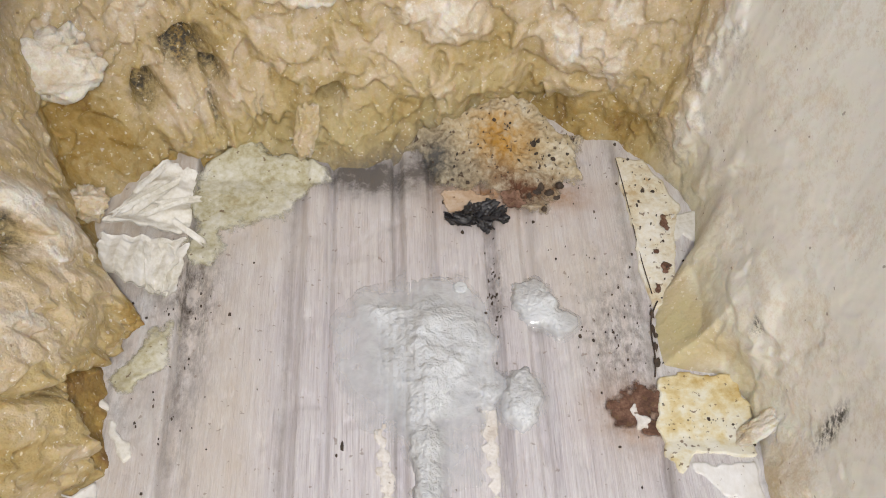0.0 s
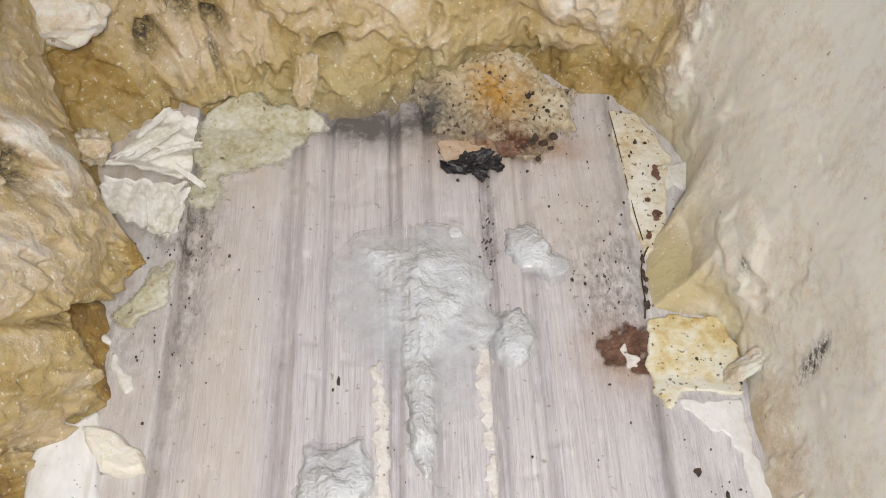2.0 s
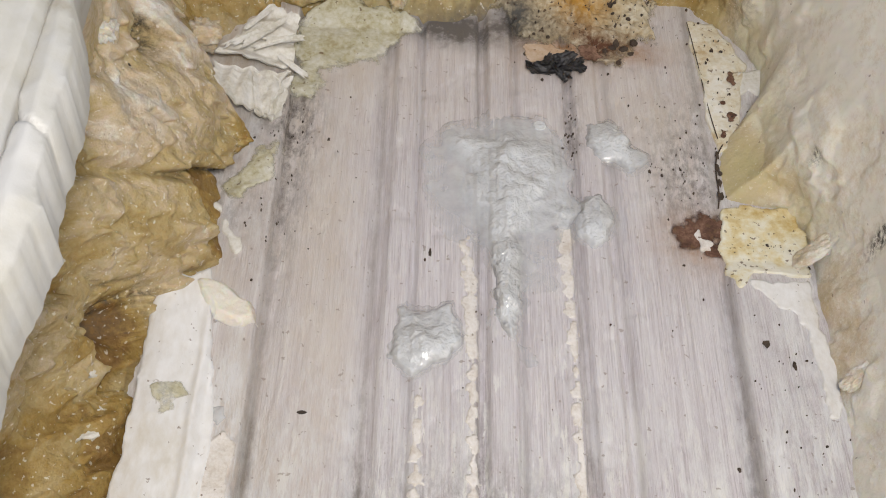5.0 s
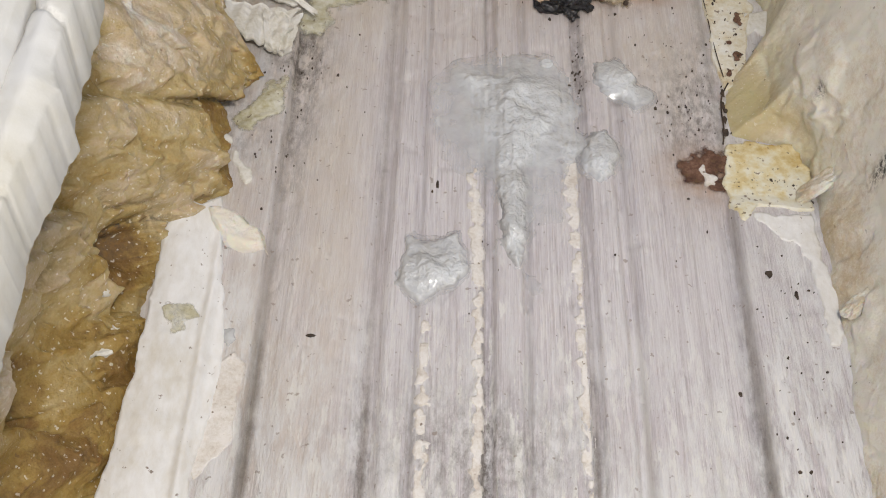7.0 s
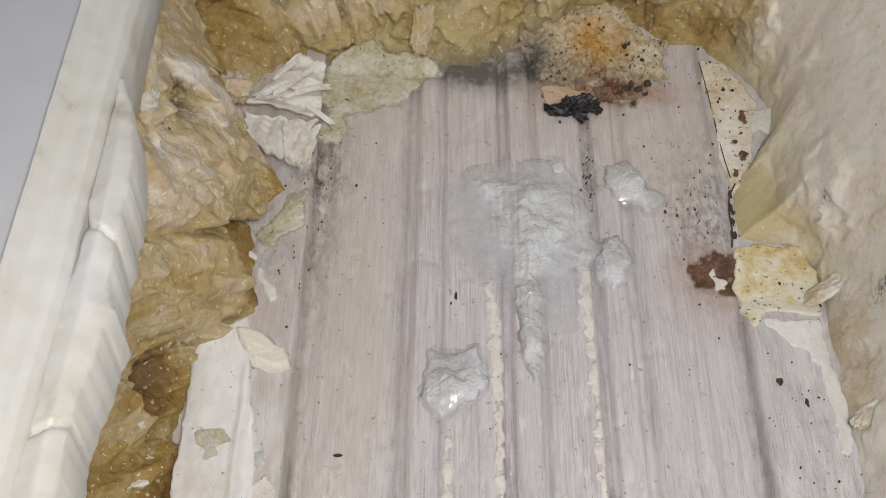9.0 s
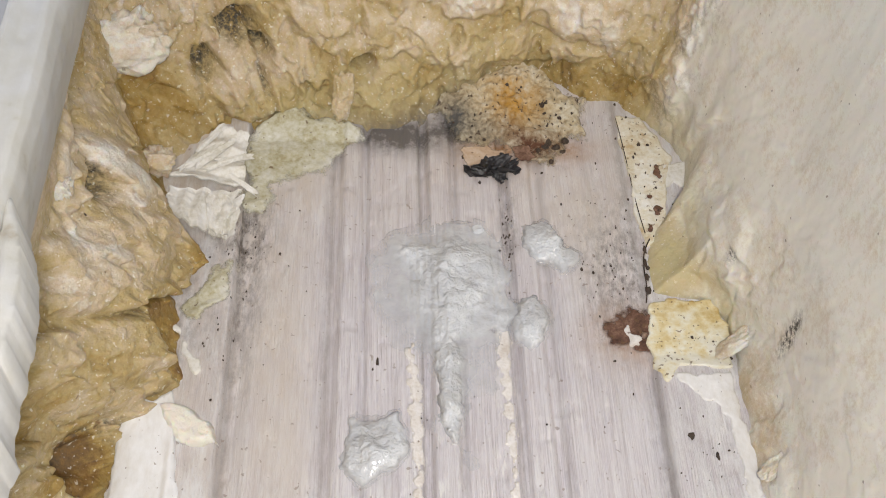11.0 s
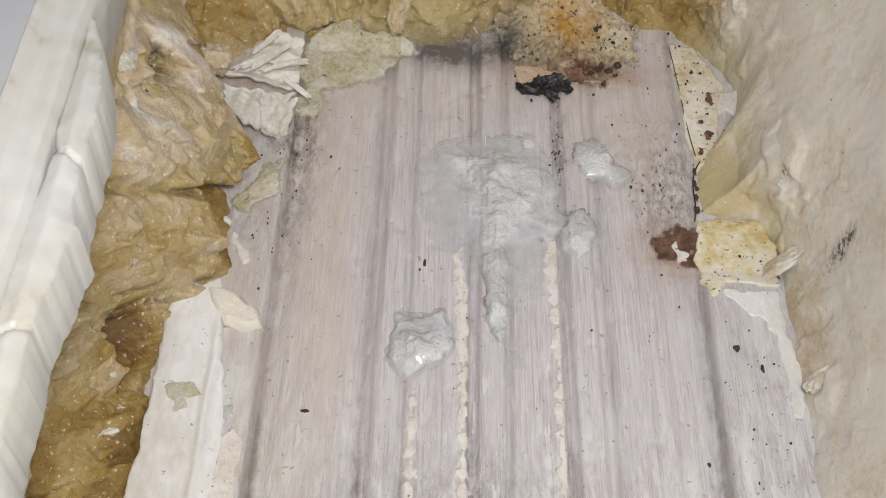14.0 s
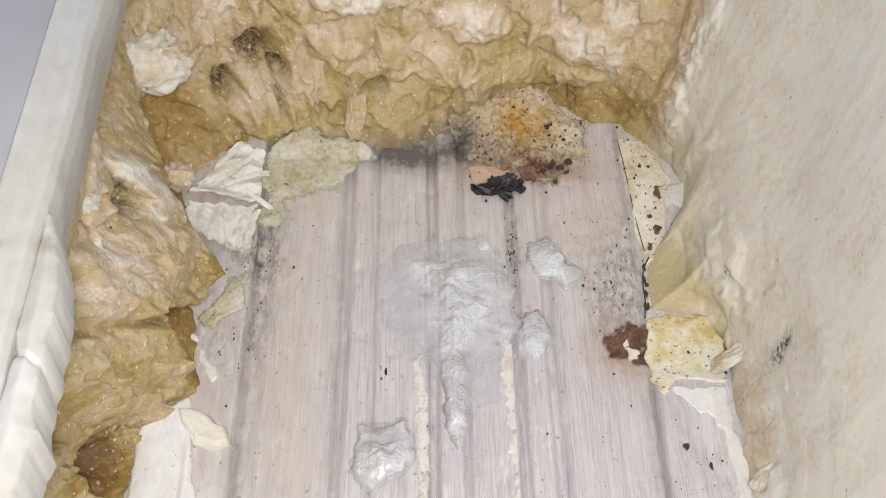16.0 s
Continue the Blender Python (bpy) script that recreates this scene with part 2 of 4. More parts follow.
# ---- shape helpers ----
def lattice(i, j, k, seed):
    h = (i * 374761393 + j * 668265263 + k * 2147483647 + seed * 1274126177) & 0xFFFFFFFF
    h = ((h ^ (h >> 13)) * 1274126177) & 0xFFFFFFFF
    return ((h ^ (h >> 16)) & 0xFFFF) / 65535.0


def value_noise(p, seed=0):
    f = np.floor(p)
    i = f.astype(np.int64)
    w = p - f
    w = w * w * (3 - 2 * w)
    out = 0.0
    for a in (0, 1):
        for b in (0, 1):
            for c in (0, 1):
                k = lattice(i[:, 0] + a, i[:, 1] + b, i[:, 2] + c, seed)
                out = out + k * np.abs(1 - a - w[:, 0]) * np.abs(1 - b - w[:, 1]) * np.abs(1 - c - w[:, 2])
    return out


def fbm(p, scale, octaves=4, seed=0, gain=0.5):
    """Noise about 0, within about 1, of that many features a metre."""
    out, amp, total = 0.0, 1.0, 0.0
    for o in range(octaves):
        out = out + amp * (value_noise(p * scale * 2 ** o + 17.3 * o, seed + o) * 2 - 1)
        total += amp
        amp *= gain
    return out / total


def fracture(p, size, seed):
    """Broken facets of about that size: a height, a random tone for each facet, and how near its edge is."""
    q = p + 0.28 * size * np.stack([fbm(p, 1.6 / size, 4, seed + 40 + a) for a in range(3)], 1) * 1.6
    cell = np.floor(q / size).astype(np.int64)
    best = np.full(len(p), 9.0)
    second = np.full(len(p), 9.0)
    high, tone = np.zeros(len(p)), np.zeros(len(p))
    for a in (-1, 0, 1):
        for b in (-1, 0, 1):
            for c in (-1, 0, 1):
                n = cell + np.array((a, b, c))
                r = [lattice(n[:, 0], n[:, 1], n[:, 2], seed + k) for k in range(8)]
                s = (n + np.stack(r[:3], 1)) * size
                d = q - s
                dist = np.sqrt((d * d).sum(1)) / size
                hit = dist < best
                second = np.where(hit, best, np.minimum(second, dist))
                best = np.where(hit, dist, best)
                slope = ((np.stack(r[3:6], 1) - 0.5) * d).sum(1) / size
                high = np.where(hit, (r[6] - 0.5) + 1.5 * slope, high)
                tone = np.where(hit, r[7], tone)
    return high, tone, second - best


def mesh_from(name, verts, faces, mat, smooth=True, attrs=None):
    me = bpy.data.meshes.new(name)
    verts = np.asarray(verts, dtype=np.float32)
    faces = np.asarray(faces, dtype=np.int32)
    nf, k = faces.shape
    me.vertices.add(len(verts))
    me.vertices.foreach_set("co", verts.ravel())
    me.loops.add(nf * k)
    me.loops.foreach_set("vertex_index", faces.ravel())
    me.polygons.add(nf)
    me.polygons.foreach_set("loop_start", np.arange(nf, dtype=np.int32) * k)
    me.polygons.foreach_set("loop_total", np.full(nf, k, dtype=np.int32))
    me.update(calc_edges=True)
    me.validate()
    me.polygons.foreach_set("use_smooth", np.full(len(me.polygons), smooth))
    me.materials.append(mat)
    for key, values in (attrs or {}).items():
        at = me.attributes.new(key, "FLOAT", "POINT")
        at.data.foreach_set("value", np.asarray(values, dtype=np.float32))
    return me


def thing(name, me, label, category, group="", kind="", parent=None):
    ob = new(name, me)
    if parent:
        ob.parent = parent
        if label:
            tagged(ob, label)
        return ob
    return tagged(ob, label, category, group, kind)


def grid_faces(nu, nv, loop=False):
    u = np.arange(nu if loop else nu - 1)
    v = np.arange(nv - 1)
    U, V = np.meshgrid(u, v, indexing="ij")
    a = U * nv + V
    b = ((U + 1) % nu) * nv + V
    return np.stack([a, b, b + 1, a + 1], -1).reshape(-1, 4)


def smoothstep(a, b, x):
    t = np.clip((x - a) / (b - a), 0, 1)
    return t * t * (3 - 2 * t)


def blob(x, y, cx, cy, rx, ry):
    return np.exp(-((x - cx) / rx) ** 2 - ((y - cy) / ry) ** 2)


def signed_distance(poly, x, y):
    p = np.array(poly)
    q = np.roll(p, -1, 0)
    best = np.full(len(x), 1e9)
    inside = np.zeros(len(x), bool)
    for (ax, ay), (bx, by) in zip(p, q):
        ex, ey = bx - ax, by - ay
        t = np.clip(((x - ax) * ex + (y - ay) * ey) / (ex * ex + ey * ey), 0, 1)
        best = np.minimum(best, np.hypot(x - ax - t * ex, y - ay - t * ey))
        if ay != by:
            inside ^= ((ay > y) != (by > y)) & (x < ex * (y - ay) / (by - ay) + ax)
    return np.where(inside, -best, best)


# ---- ribbed panel: profile across the ribs, in millimetres ----
RIB_X = [-130, -54.6, -53.0, -49.5, -45, -33, -24.5, -21.5, -18.5, -16, -10, -8.2, -6.2, 9.5, 12.2, 12.9, 15, 16.5, 23.5, 25.4, 27.3,
         36, 42.5, 43.4, 45.4, 47, 54, 56.2, 59.3, 61.5, 74.5, 77.5, 86.5, 90.3, 92.4, 140]
RIB_Z = [2.6, 2.6, -1.0, -0.8, 0.5, 0.9, 0.7, -1.2, -0.8, 0.9, 0.8, -0.9, 0.2, 0.6, 0.2, -1.4, -1.0, 1.0, 1.0, -0.8, 0.3,
         0.4, 0.6, -1.4, -0.8, 1.0, 1.0, -1.1, -0.6, 0.5, 0.6, 0.0, 0.2, -1.2, 2.2, 2.3]


def panel_z(x, y):
    x = np.asarray(x, float)
    lip = smoothstep(0.155, 0.140, y)  # the lip beside the last groove runs out under the film
    z = np.interp(x * 1000, RIB_X, RIB_Z) * 0.0016
    return np.where(x > 0.0865, z * lip + 0.0003 * (1 - lip), z)


def build_panel():
    xs = np.concatenate([np.arange(-0.13, -0.088, 0.004), np.arange(-0.088, 0.124, 0.0006), np.arange(0.124, 0.141, 0.004)])
    ys = np.concatenate([np.arange(-0.16, 0.02, 0.006), np.arange(0.02, 0.292, 0.0010), np.arange(0.292, 0.31, 0.004)])
    X, Y = [a.ravel() for a in np.meshgrid(xs, ys, indexing="ij")]
    P = np.stack([X, Y, X * 0], 1)
    Xw = X + 0.0005 * fbm(P * (1, 0.35, 1), 60, 3, 5)
    Z = panel_z(Xw, Y) + 0.00035 * fbm(P, 45, 4, 8) + 0.00012 * fbm(P * (1, 0.15, 1), 900, 3, 9)
    pit = fbm(P, 160, 4, 21)
    Z = Z - 0.0004 * smoothstep(0.25, 0.45, pit)
    low = smoothstep(0.12, 0.05, Y)
    seams = sum(np.exp(-((X - c) / 0.0022) ** 2) for c in (-0.052, -0.021, 0.0132, 0.0438, 0.0905))
    warm = 0.75 * smoothstep(-0.015, -0.035, X) + 0.5 * smoothstep(0.17, 0.24, Y) + 0.5 * blob(X, Y, 0.075, 0.20, 0.02, 0.05) + 0.12
    chalk = 0.9 * low + 0.75 * smoothstep(0.085, 0.095, X) + 0.6 * smoothstep(-0.05, -0.06, X) + 0.35
    dirt = 0.5 * seams * (0.45 + 0.55 * low) + 0.7 * blob(X, Y, -0.055, 0.205, 0.012, 0.016) + 0.7 * blob(X, Y, 0.083, 0.185, 0.012, 0.03) \
        + 0.5 * blob(X, Y, 0.046, 0.205, 0.004, 0.02) + 0.5 * blob(X, Y, -0.07, 0.165, 0.01, 0.02) + 0.6 * blob(X, Y, 0.01, 0.055, 0.03, 0.02) + 0.45 * blob(X, Y, -0.049, 0.18, 0.007, 0.04)
    soot = 1.9 * blob(X, Y, 0.003, 0.2530, 0.017, 0.0075) + 1.6 * blob(X, Y, 0.030, 0.257, 0.009, 0.010) + 0.35 * blob(X, Y, 0.012, 0.245, 0.014, 0.006)
    strips = sum(np.exp(-((Xw - c) / w) ** 2) for c, w in ((0.0095, 0.0035), (0.039, 0.004), (-0.0045, 0.0025), (0.018, 0.006)))
    flecks = np.clip(strips * smoothstep(0.15, 0.05, Y) + 0.5 * low + 0.25, 0, 1)
    # bands along the rib grooves, for painted groove shade as well as dirt
    grime_shade = sum(k * np.exp(-((Xw - c) / w) ** 2) for c, w, k in ((-0.0524, 0.0013, 1.2), (-0.0205, 0.0012, 0.9), (-0.0075, 0.0008, 0.7), (0.0125, 0.0009, 1.1),
                (0.0258, 0.0009, 0.7), (0.0442, 0.0009, 1.0), (0.0585, 0.0012, 0.7), (0.0780, 0.0009, 0.3), (0.0918, 0.0013, 0.9))) * (0.5 + 0.35 * low)
    rust = 1.2 * blob(X, Y, 0.042, 0.243, 0.013, 0.010) + 0.8 * blob(X, Y, 0.07, 0.245, 0.012, 0.007) + 0.9 * blob(X, Y, 0.085, 0.159, 0.013, 0.011)
    me = mesh_from("ribbed_panel", np.stack([X, Y, Z], 1), grid_faces(len(xs), len(ys)), PANEL, True,
                   {"warm": warm, "chalk": chalk, "dirt": dirt, "rust": rust, "grime_shade": grime_shade, "flecks": flecks, "soot": soot})
    return thing("ribbed_panel", me, "weathered lilac-grey ribbed metal liner panel at the bottom of the cavity", "panel", kind="structure")


build_panel()

# ---- foam walls round the cavity ----
CX, CY, TOP = 0.015, 0.14, 0.142
FOOT = [(-0.084, -0.11), (-0.084, 0.038), (-0.082, 0.07), (-0.084, 0.118), (-0.078, 0.131), (-0.064, 0.140), (-0.070, 0.155), (-0.074, 0.174),
        (-0.066, 0.187), (-0.077, 0.20), (-0.082, 0.225), (-0.065, 0.252), (-0.045, 0.260), (-0.02, 0.259), (0.0, 0.255), (0.02, 0.263),
        (0.04, 0.279), (0.062, 0.285), (0.08, 0.274), (0.095, 0.270), (0.108, 0.256), (0.1180, 0.239), (0.1135, 0.222), (0.099, 0.203), (0.0955, 0.190),
        (0.0965, 0.177), (0.112, 0.1735), (0.121, 0.165), (0.119, 0.143), (0.1185, 0.115), (0.119, 0.09), (0.116, 0.05), (0.116, -0.11)]
MID = [(-0.100, -0.11), (-0.102, 0.04), (-0.100, 0.08), (-0.094, 0.105), (-0.083, 0.12), (-0.077, 0.14), (-0.077, 0.17), (-0.079, 0.195), (-0.088, 0.22), (-0.094, 0.245), (-0.075, 0.268),
       (-0.047, 0.270), (-0.018, 0.271), (0.02, 0.274), (0.06, 0.284), (0.107, 0.270), (0.1170, 0.232), (0.117, 0.175), (0.1225, 0.155), (0.125, 0.135), (0.123, 0.10),
       (0.121, 0.05), (0.121, -0.11)]
HIGH = [(-0.098, -0.11), (-0.097, 0.08), (-0.098, 0.174), (-0.103, 0.25), (-0.08, 0.283), (0.02, 0.288), (0.11, 0.29), (0.124, 0.20), (0.126, 0.178), (0.125, 0.108), (0.125, -0.11)]
BRIM = [(-0.090, -0.11), (-0.083, 0.05), (-0.081, 0.09), (-0.078, 0.15), (-0.076, 0.22), (-0.065, 0.30), (0.02, 0.302), (0.125, 0.305), (0.134, 0.20), (0.133, 0.10), (0.132, -0.11)]


def radius(points, th):
    a = np.array([math.atan2(y - CY, x - CX) for x, y in points])
    r = np.array([math.hypot(x - CX, y - CY) for x, y in points])
    a = np.where(a < -math.pi / 2, a + 2 * math.pi, a)
    o = np.argsort(a)
    # straight lines between the corners
    a, r = a[o], r[o]
    px, py = CX + r * np.cos(a), CY + r * np.sin(a)
    t = np.linspace(0, 1, 12, endpoint=False)
    px = np.append(np.concatenate([px[i] + (px[i + 1] - px[i]) * t for i in range(len(px) - 1)]), px[-1])
    py = np.append(np.concatenate([py[i] + (py[i + 1] - py[i]) * t for i in range(len(py) - 1)]), py[-1])
    aa = np.arctan2(py - CY, px - CX)
    aa = np.where(aa < -math.pi / 2, aa + 2 * math.pi, aa)
    return np.interp(th, aa, np.hypot(px - CX, py - CY))


def wall_base(th, z):
    r = np.stack([radius(q, th) for q in (FOOT, MID, HIGH, BRIM)], 0)
    # the green foam beside the stained film lies low before the wall rises
    y = CY + r[0] * np.sin(th)
    low = r[0] + 0.28 * (r[1] - r[0]) + 0.010 * np.exp(-((y - 0.190) / 0.013) ** 2) * (np.cos(th) > 0)
    r = np.stack([r[0], low, r[1], r[2], r[3]], 0)
    zs = np.array([0.0, 0.009, 0.032, 0.072, TOP])
    k = np.clip(np.searchsorted(zs, z, side="right") - 1, 0, 3)
    t = np.clip((z - zs[k]) / (zs[k + 1] - zs[k]), -0.2, 1)
    j = np.arange(len(th))
    return r[k, j] * (1 - t) + r[k + 1, j] * t


def rim_edge(y):
    return -0.0755 + 0.0 * np.asarray(y, float)


def rim_top(y):
    return 0.150 + 0.0 * np.asarray(y, float)


# torn plates and hollows: wall (0 along y, 1 along x), outline as (along, height), how far it stands out, its tone, and how crusty
PLATES = [
    (0, [(0.193, 0.066), (0.207, 0.045), (0.207, 0.022), (0.222, -0.002), (0.198, -0.002), (0.177, -0.002), (0.172, 0.010), (0.153, 0.031), (0.140, 0.043), (0.129, 0.062), (0.145, 0.072), (0.168, 0.056), (0.181, 0.056)], 0.0050, -0.15, 1.0),
    (0, [(0.186, 0.020), (0.205, 0.012), (0.222, -0.002), (0.198, -0.002), (0.180, 0.004)], 0.0010, 0.34, 0.8),
    (0, [(0.138, 0.043), (0.149, 0.031), (0.142, 0.026), (0.139, 0.016), (0.137, -0.002), (0.130, 0.002), (0.123, 0.007), (0.119, 0.025), (0.110, 0.033), (0.107, 0.055), (0.112, 0.070), (0.124, 0.061)], 0.0052, -0.11, 1.0),
    (0, [(0.154, 0.028), (0.180, 0.000), (0.160, -0.004), (0.136, -0.004), (0.140, 0.015), (0.144, 0.024)], -0.0050, 0.40, 0.6),
    (0, [(0.087, 0.060), (0.100, 0.042), (0.096, 0.027), (0.086, 0.017), (0.079, 0.022), (0.076, 0.038), (0.079, 0.060)], 0.0050, -0.07, 1.0),
    (0, [(0.104, 0.030), (0.120, 0.014), (0.104, 0.006), (0.085, 0.014), (0.094, 0.023)], -0.0060, 0.38, 0.9),
    (0, [(0.049, 0.060), (0.060, 0.044), (0.063, 0.029), (0.058, 0.022), (0.045, 0.026), (0.036, 0.046)], -0.0040, 0.30, 1.0),
    (0, [(0.064, 0.022), (0.068, 0.004), (0.050, -0.002), (0.020, -0.002), (0.010, 0.030), (0.030, 0.034), (0.048, 0.020)], 0.0030, 0.01, 1.0),
    (0, [(0.156, 0.060), (0.170, 0.080), (0.190, 0.088), (0.200, 0.074), (0.192, 0.064), (0.180, 0.070), (0.168, 0.062)], 0.0030, -0.19, 0.6),
    (1, [(-0.070, 0.022), (-0.053, 0.034), (-0.049, 0.029), (-0.046, 0.006), (-0.056, 0.003), (-0.070, 0.016)], 0.0045, -0.05, 0.9),
    (1, [(-0.045, 0.036), (-0.033, 0.030), (-0.032, 0.014), (-0.034, -0.002), (-0.043, -0.002), (-0.047, 0.013)], 0.0045, -0.01, 0.9),
    (1, [(-0.036, 0.044), (-0.014, 0.043), (-0.003, 0.030), (-0.006, 0.025), (-0.022, 0.024), (-0.022, 0.018), (-0.028, 0.013), (-0.034, 0.022)], 0.0040, -0.09, 0.8),
    (1, [(-0.010, 0.044), (0.012, 0.043), (0.030, 0.035), (0.035, 0.022), (0.022, 0.019), (0.013, 0.025), (-0.003, 0.027)], 0.0030, -0.11, 0.7),
    (1, [(0.024, 0.036), (0.042, 0.031), (0.071, 0.024), (0.086, 0.020), (0.062, 0.010), (0.040, 0.013), (0.037, 0.002), (0.029, 0.002), (0.026, 0.012)], 0.0042, -0.05, 0.8),
    (1, [(0.011, 0.056), (0.041, 0.055), (0.046, 0.040), (0.031, 0.038), (0.014, 0.044)], 0.0030, -0.17, 0.6),
    (1, [(0.054, 0.042), (0.080, 0.047), (0.092, 0.040), (0.085, 0.024), (0.064, 0.026), (0.052, 0.032)], 0.0034, -0.11, 0.7),
    (1, [(-0.040, 0.070), (-0.010, 0.074), (0.004, 0.058), (-0.012, 0.050), (-0.034, 0.054)], 0.0030, -0.17, 0.5),
    (1, [(-0.013, 0.0255), (-0.003, 0.0260), (-0.006, 0.0205), (-0.013, 0.0205)], -0.0060, 0.35, 0.8),
]
RIGHT_PLATES = [
    ([(0.244, 0.012), (0.240, 0.030), (0.226, 0.046), (0.216, 0.050), (0.228, 0.031), (0.237, 0.008)], 0.0030, -0.06),
    ([(0.275, 0.034), (0.264, 0.040), (0.248, 0.036), (0.251, 0.014), (0.262, 0.013), (0.270, 0.018)], 0.0030, 0.02),
    ([(0.200, 0.022), (0.191, 0.042), (0.173, 0.044), (0.167, 0.032), (0.181, 0.023)], 0.0016, -0.03),
    ([(0.184, 0.024), (0.171, 0.030), (0.159, 0.023), (0.162, 0.008), (0.172, 0.013)], 0.0016, 0.02),
    ([(0.104, 0.022), (0.094, 0.026), (0.086, 0.018), (0.090, 0.006), (0.099, 0.008)], 0.0018, -0.05),
]


def build_foam():
    # even steps along the foot, coarse where the walls run out behind
    th0 = np.linspace(math.atan2(-0.25, 0.101), math.pi + math.atan2(0.25, 0.099), 6000)
    r = radius(MID, th0)
    step = np.hypot(np.gradient(r * np.cos(th0)), np.gradient(r * np.sin(th0)))
    yy = CY + r * np.sin(th0)
    dens = np.cumsum(step * np.where(yy < 0.0, 0.25, 1.0))
    nu = 1250
    th = np.interp(np.linspace(dens[0], dens[-1], nu), dens, th0)
    zs = np.concatenate([np.linspace(-0.004, 0.075, 135), np.linspace(0.0757, TOP, 66)])
    T, Z = [a.ravel() for a in np.meshgrid(th, zs, indexing="ij")]
    R = wall_base(T, Z)
    X, Y = CX + R * np.cos(T), CY + R * np.sin(T)
    P = np.stack([X, Y, Z], 1)
    left = smoothstep(0.0, -0.05, X)
    top = smoothstep(0.235, 0.265, Y)
    side = left * (1 - top)
    right = smoothstep(0.085, 0.105, X) * smoothstep(0.272, 0.245, Y)
    rough = np.clip(0.95 * left + 0.9 * top, 0, 1) * (1 - right) + 0.10 * right
    foot = smoothstep(-0.002, 0.010, Z)
    # breaks run the way the foam was torn out: down and outwards along the sides, straight down at the end
    Q = np.stack([X, 0.8 * Y + 0.6 * Z, 0.42 * (0.6 * Y - 0.8 * Z)], 1)
    E0 = P * np.array((1, 1, 0.7))
    end = smoothstep(0.225, 0.255, Y)

    def breaks(size, seed):
        a, b = fracture(Q, size, seed), fracture(E0, size, seed)
        return [u * (1 - end) + v * end for u, v in zip(a, b)]
    h1, t1, _ = breaks(0.022, 3)
    h2, t2, e2 = breaks(0.0105, 11)
    h3, t3, _ = breaks(0.0050, 23)
    low = fbm(Q, 22, 3, 31)
    wa, wb = fbm(Q, 120, 5, 91, 0.6), fbm(Q, 120, 5, 97, 0.6)
    wu, wz = 0.0022 * wa + 0.0042 * wb, 0.0016 * wa - 0.0056 * wb
    rough = rough * (1 - 0.55 * smoothstep(0.06, 0.09, Z))
    crust = rough * 1.0
    D = rough * (0.0040 * h1 + 0.0034 * h2 + 0.0022 * h3) * (0.25 + 0.75 * foot) + 0.0030 * low * foot * (0.15 + 0.85 * rough)
    tone, mould_shade = 0 * Z, 0 * Z
    for along, poly, out, shade, hard in PLATES:
        u, k = (X, top * (1 - right)) if along else (Y, side)
        d = signed_distance(poly, u + (0.0036 * wa if along else wu), Z + (0.0040 * wb if along else wz))
        inside = smoothstep(0.0008, -0.0012, d) * k
        D = D + out * inside * (0.55 + 0.45 * smoothstep(0, -0.008, d)) * foot
        # sunk plates go darker amber: partly foam colour, partly painted shade
        tone = tone + shade * smoothstep(0.0012, -0.0022, d) * k
        crack = np.exp(-((d - 0.0004) / 0.0007) ** 2) * k * smoothstep(-0.05, 0.35, low + 0.6 * wa)  # grooves darkened in the colour: crevice shade and dirt along some tears
        D, mould_shade = D - 0.0035 * crack, mould_shade + 0.55 * crack
        crust = crust * (1 - inside) + crust * hard * inside
    for poly, out, shade in RIGHT_PLATES:
        d = signed_distance(poly, Y + 0.7 * wu, Z + 0.7 * wz)
        D = D + out * smoothstep(0.0014, -0.0040, d) * smoothstep(0.09, 0.10, X)
        tone = tone + shade * smoothstep(0.002, -0.004, d) * right
    D = D + 0.0011 * fbm(P, 160, 4, 33) * (0.08 + 0.92 * rough)
    # folds beside the film and at the corner
    fold = right * smoothstep(0.045, 0.015, Z)
    D = D + fold * (0.0010 * h2 + 0.0026 * fbm(Q, 100, 5, 37))
    corner = blob(X, Y, 0.108, 0.262, 0.02, 0.025)
    D = D + corner * 0.0035 * fbm(P * (1, 1, 0.3), 80, 4, 38)

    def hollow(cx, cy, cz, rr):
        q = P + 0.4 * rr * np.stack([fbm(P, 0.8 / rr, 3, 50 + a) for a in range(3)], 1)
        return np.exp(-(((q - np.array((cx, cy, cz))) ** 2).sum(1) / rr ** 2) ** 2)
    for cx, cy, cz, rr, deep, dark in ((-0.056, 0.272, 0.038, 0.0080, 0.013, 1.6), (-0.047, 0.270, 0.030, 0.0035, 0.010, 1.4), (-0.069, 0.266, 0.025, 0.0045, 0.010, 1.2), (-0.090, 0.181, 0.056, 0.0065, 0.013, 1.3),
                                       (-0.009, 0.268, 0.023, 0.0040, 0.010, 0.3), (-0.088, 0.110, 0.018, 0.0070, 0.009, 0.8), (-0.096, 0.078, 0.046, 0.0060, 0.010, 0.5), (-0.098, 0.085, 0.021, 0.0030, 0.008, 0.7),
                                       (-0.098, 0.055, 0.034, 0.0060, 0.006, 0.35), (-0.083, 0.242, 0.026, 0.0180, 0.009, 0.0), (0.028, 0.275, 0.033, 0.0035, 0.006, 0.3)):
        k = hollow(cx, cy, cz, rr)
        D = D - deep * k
        # colour darkened inside each hollow, mostly standing in for its shade
        mould_shade, tone = mould_shade + dark * k, tone + 0.22 * k
        crust = crust * (1 - 0.5 * k) if dark == 0.0 else crust
    G = D.reshape(nu, len(zs))
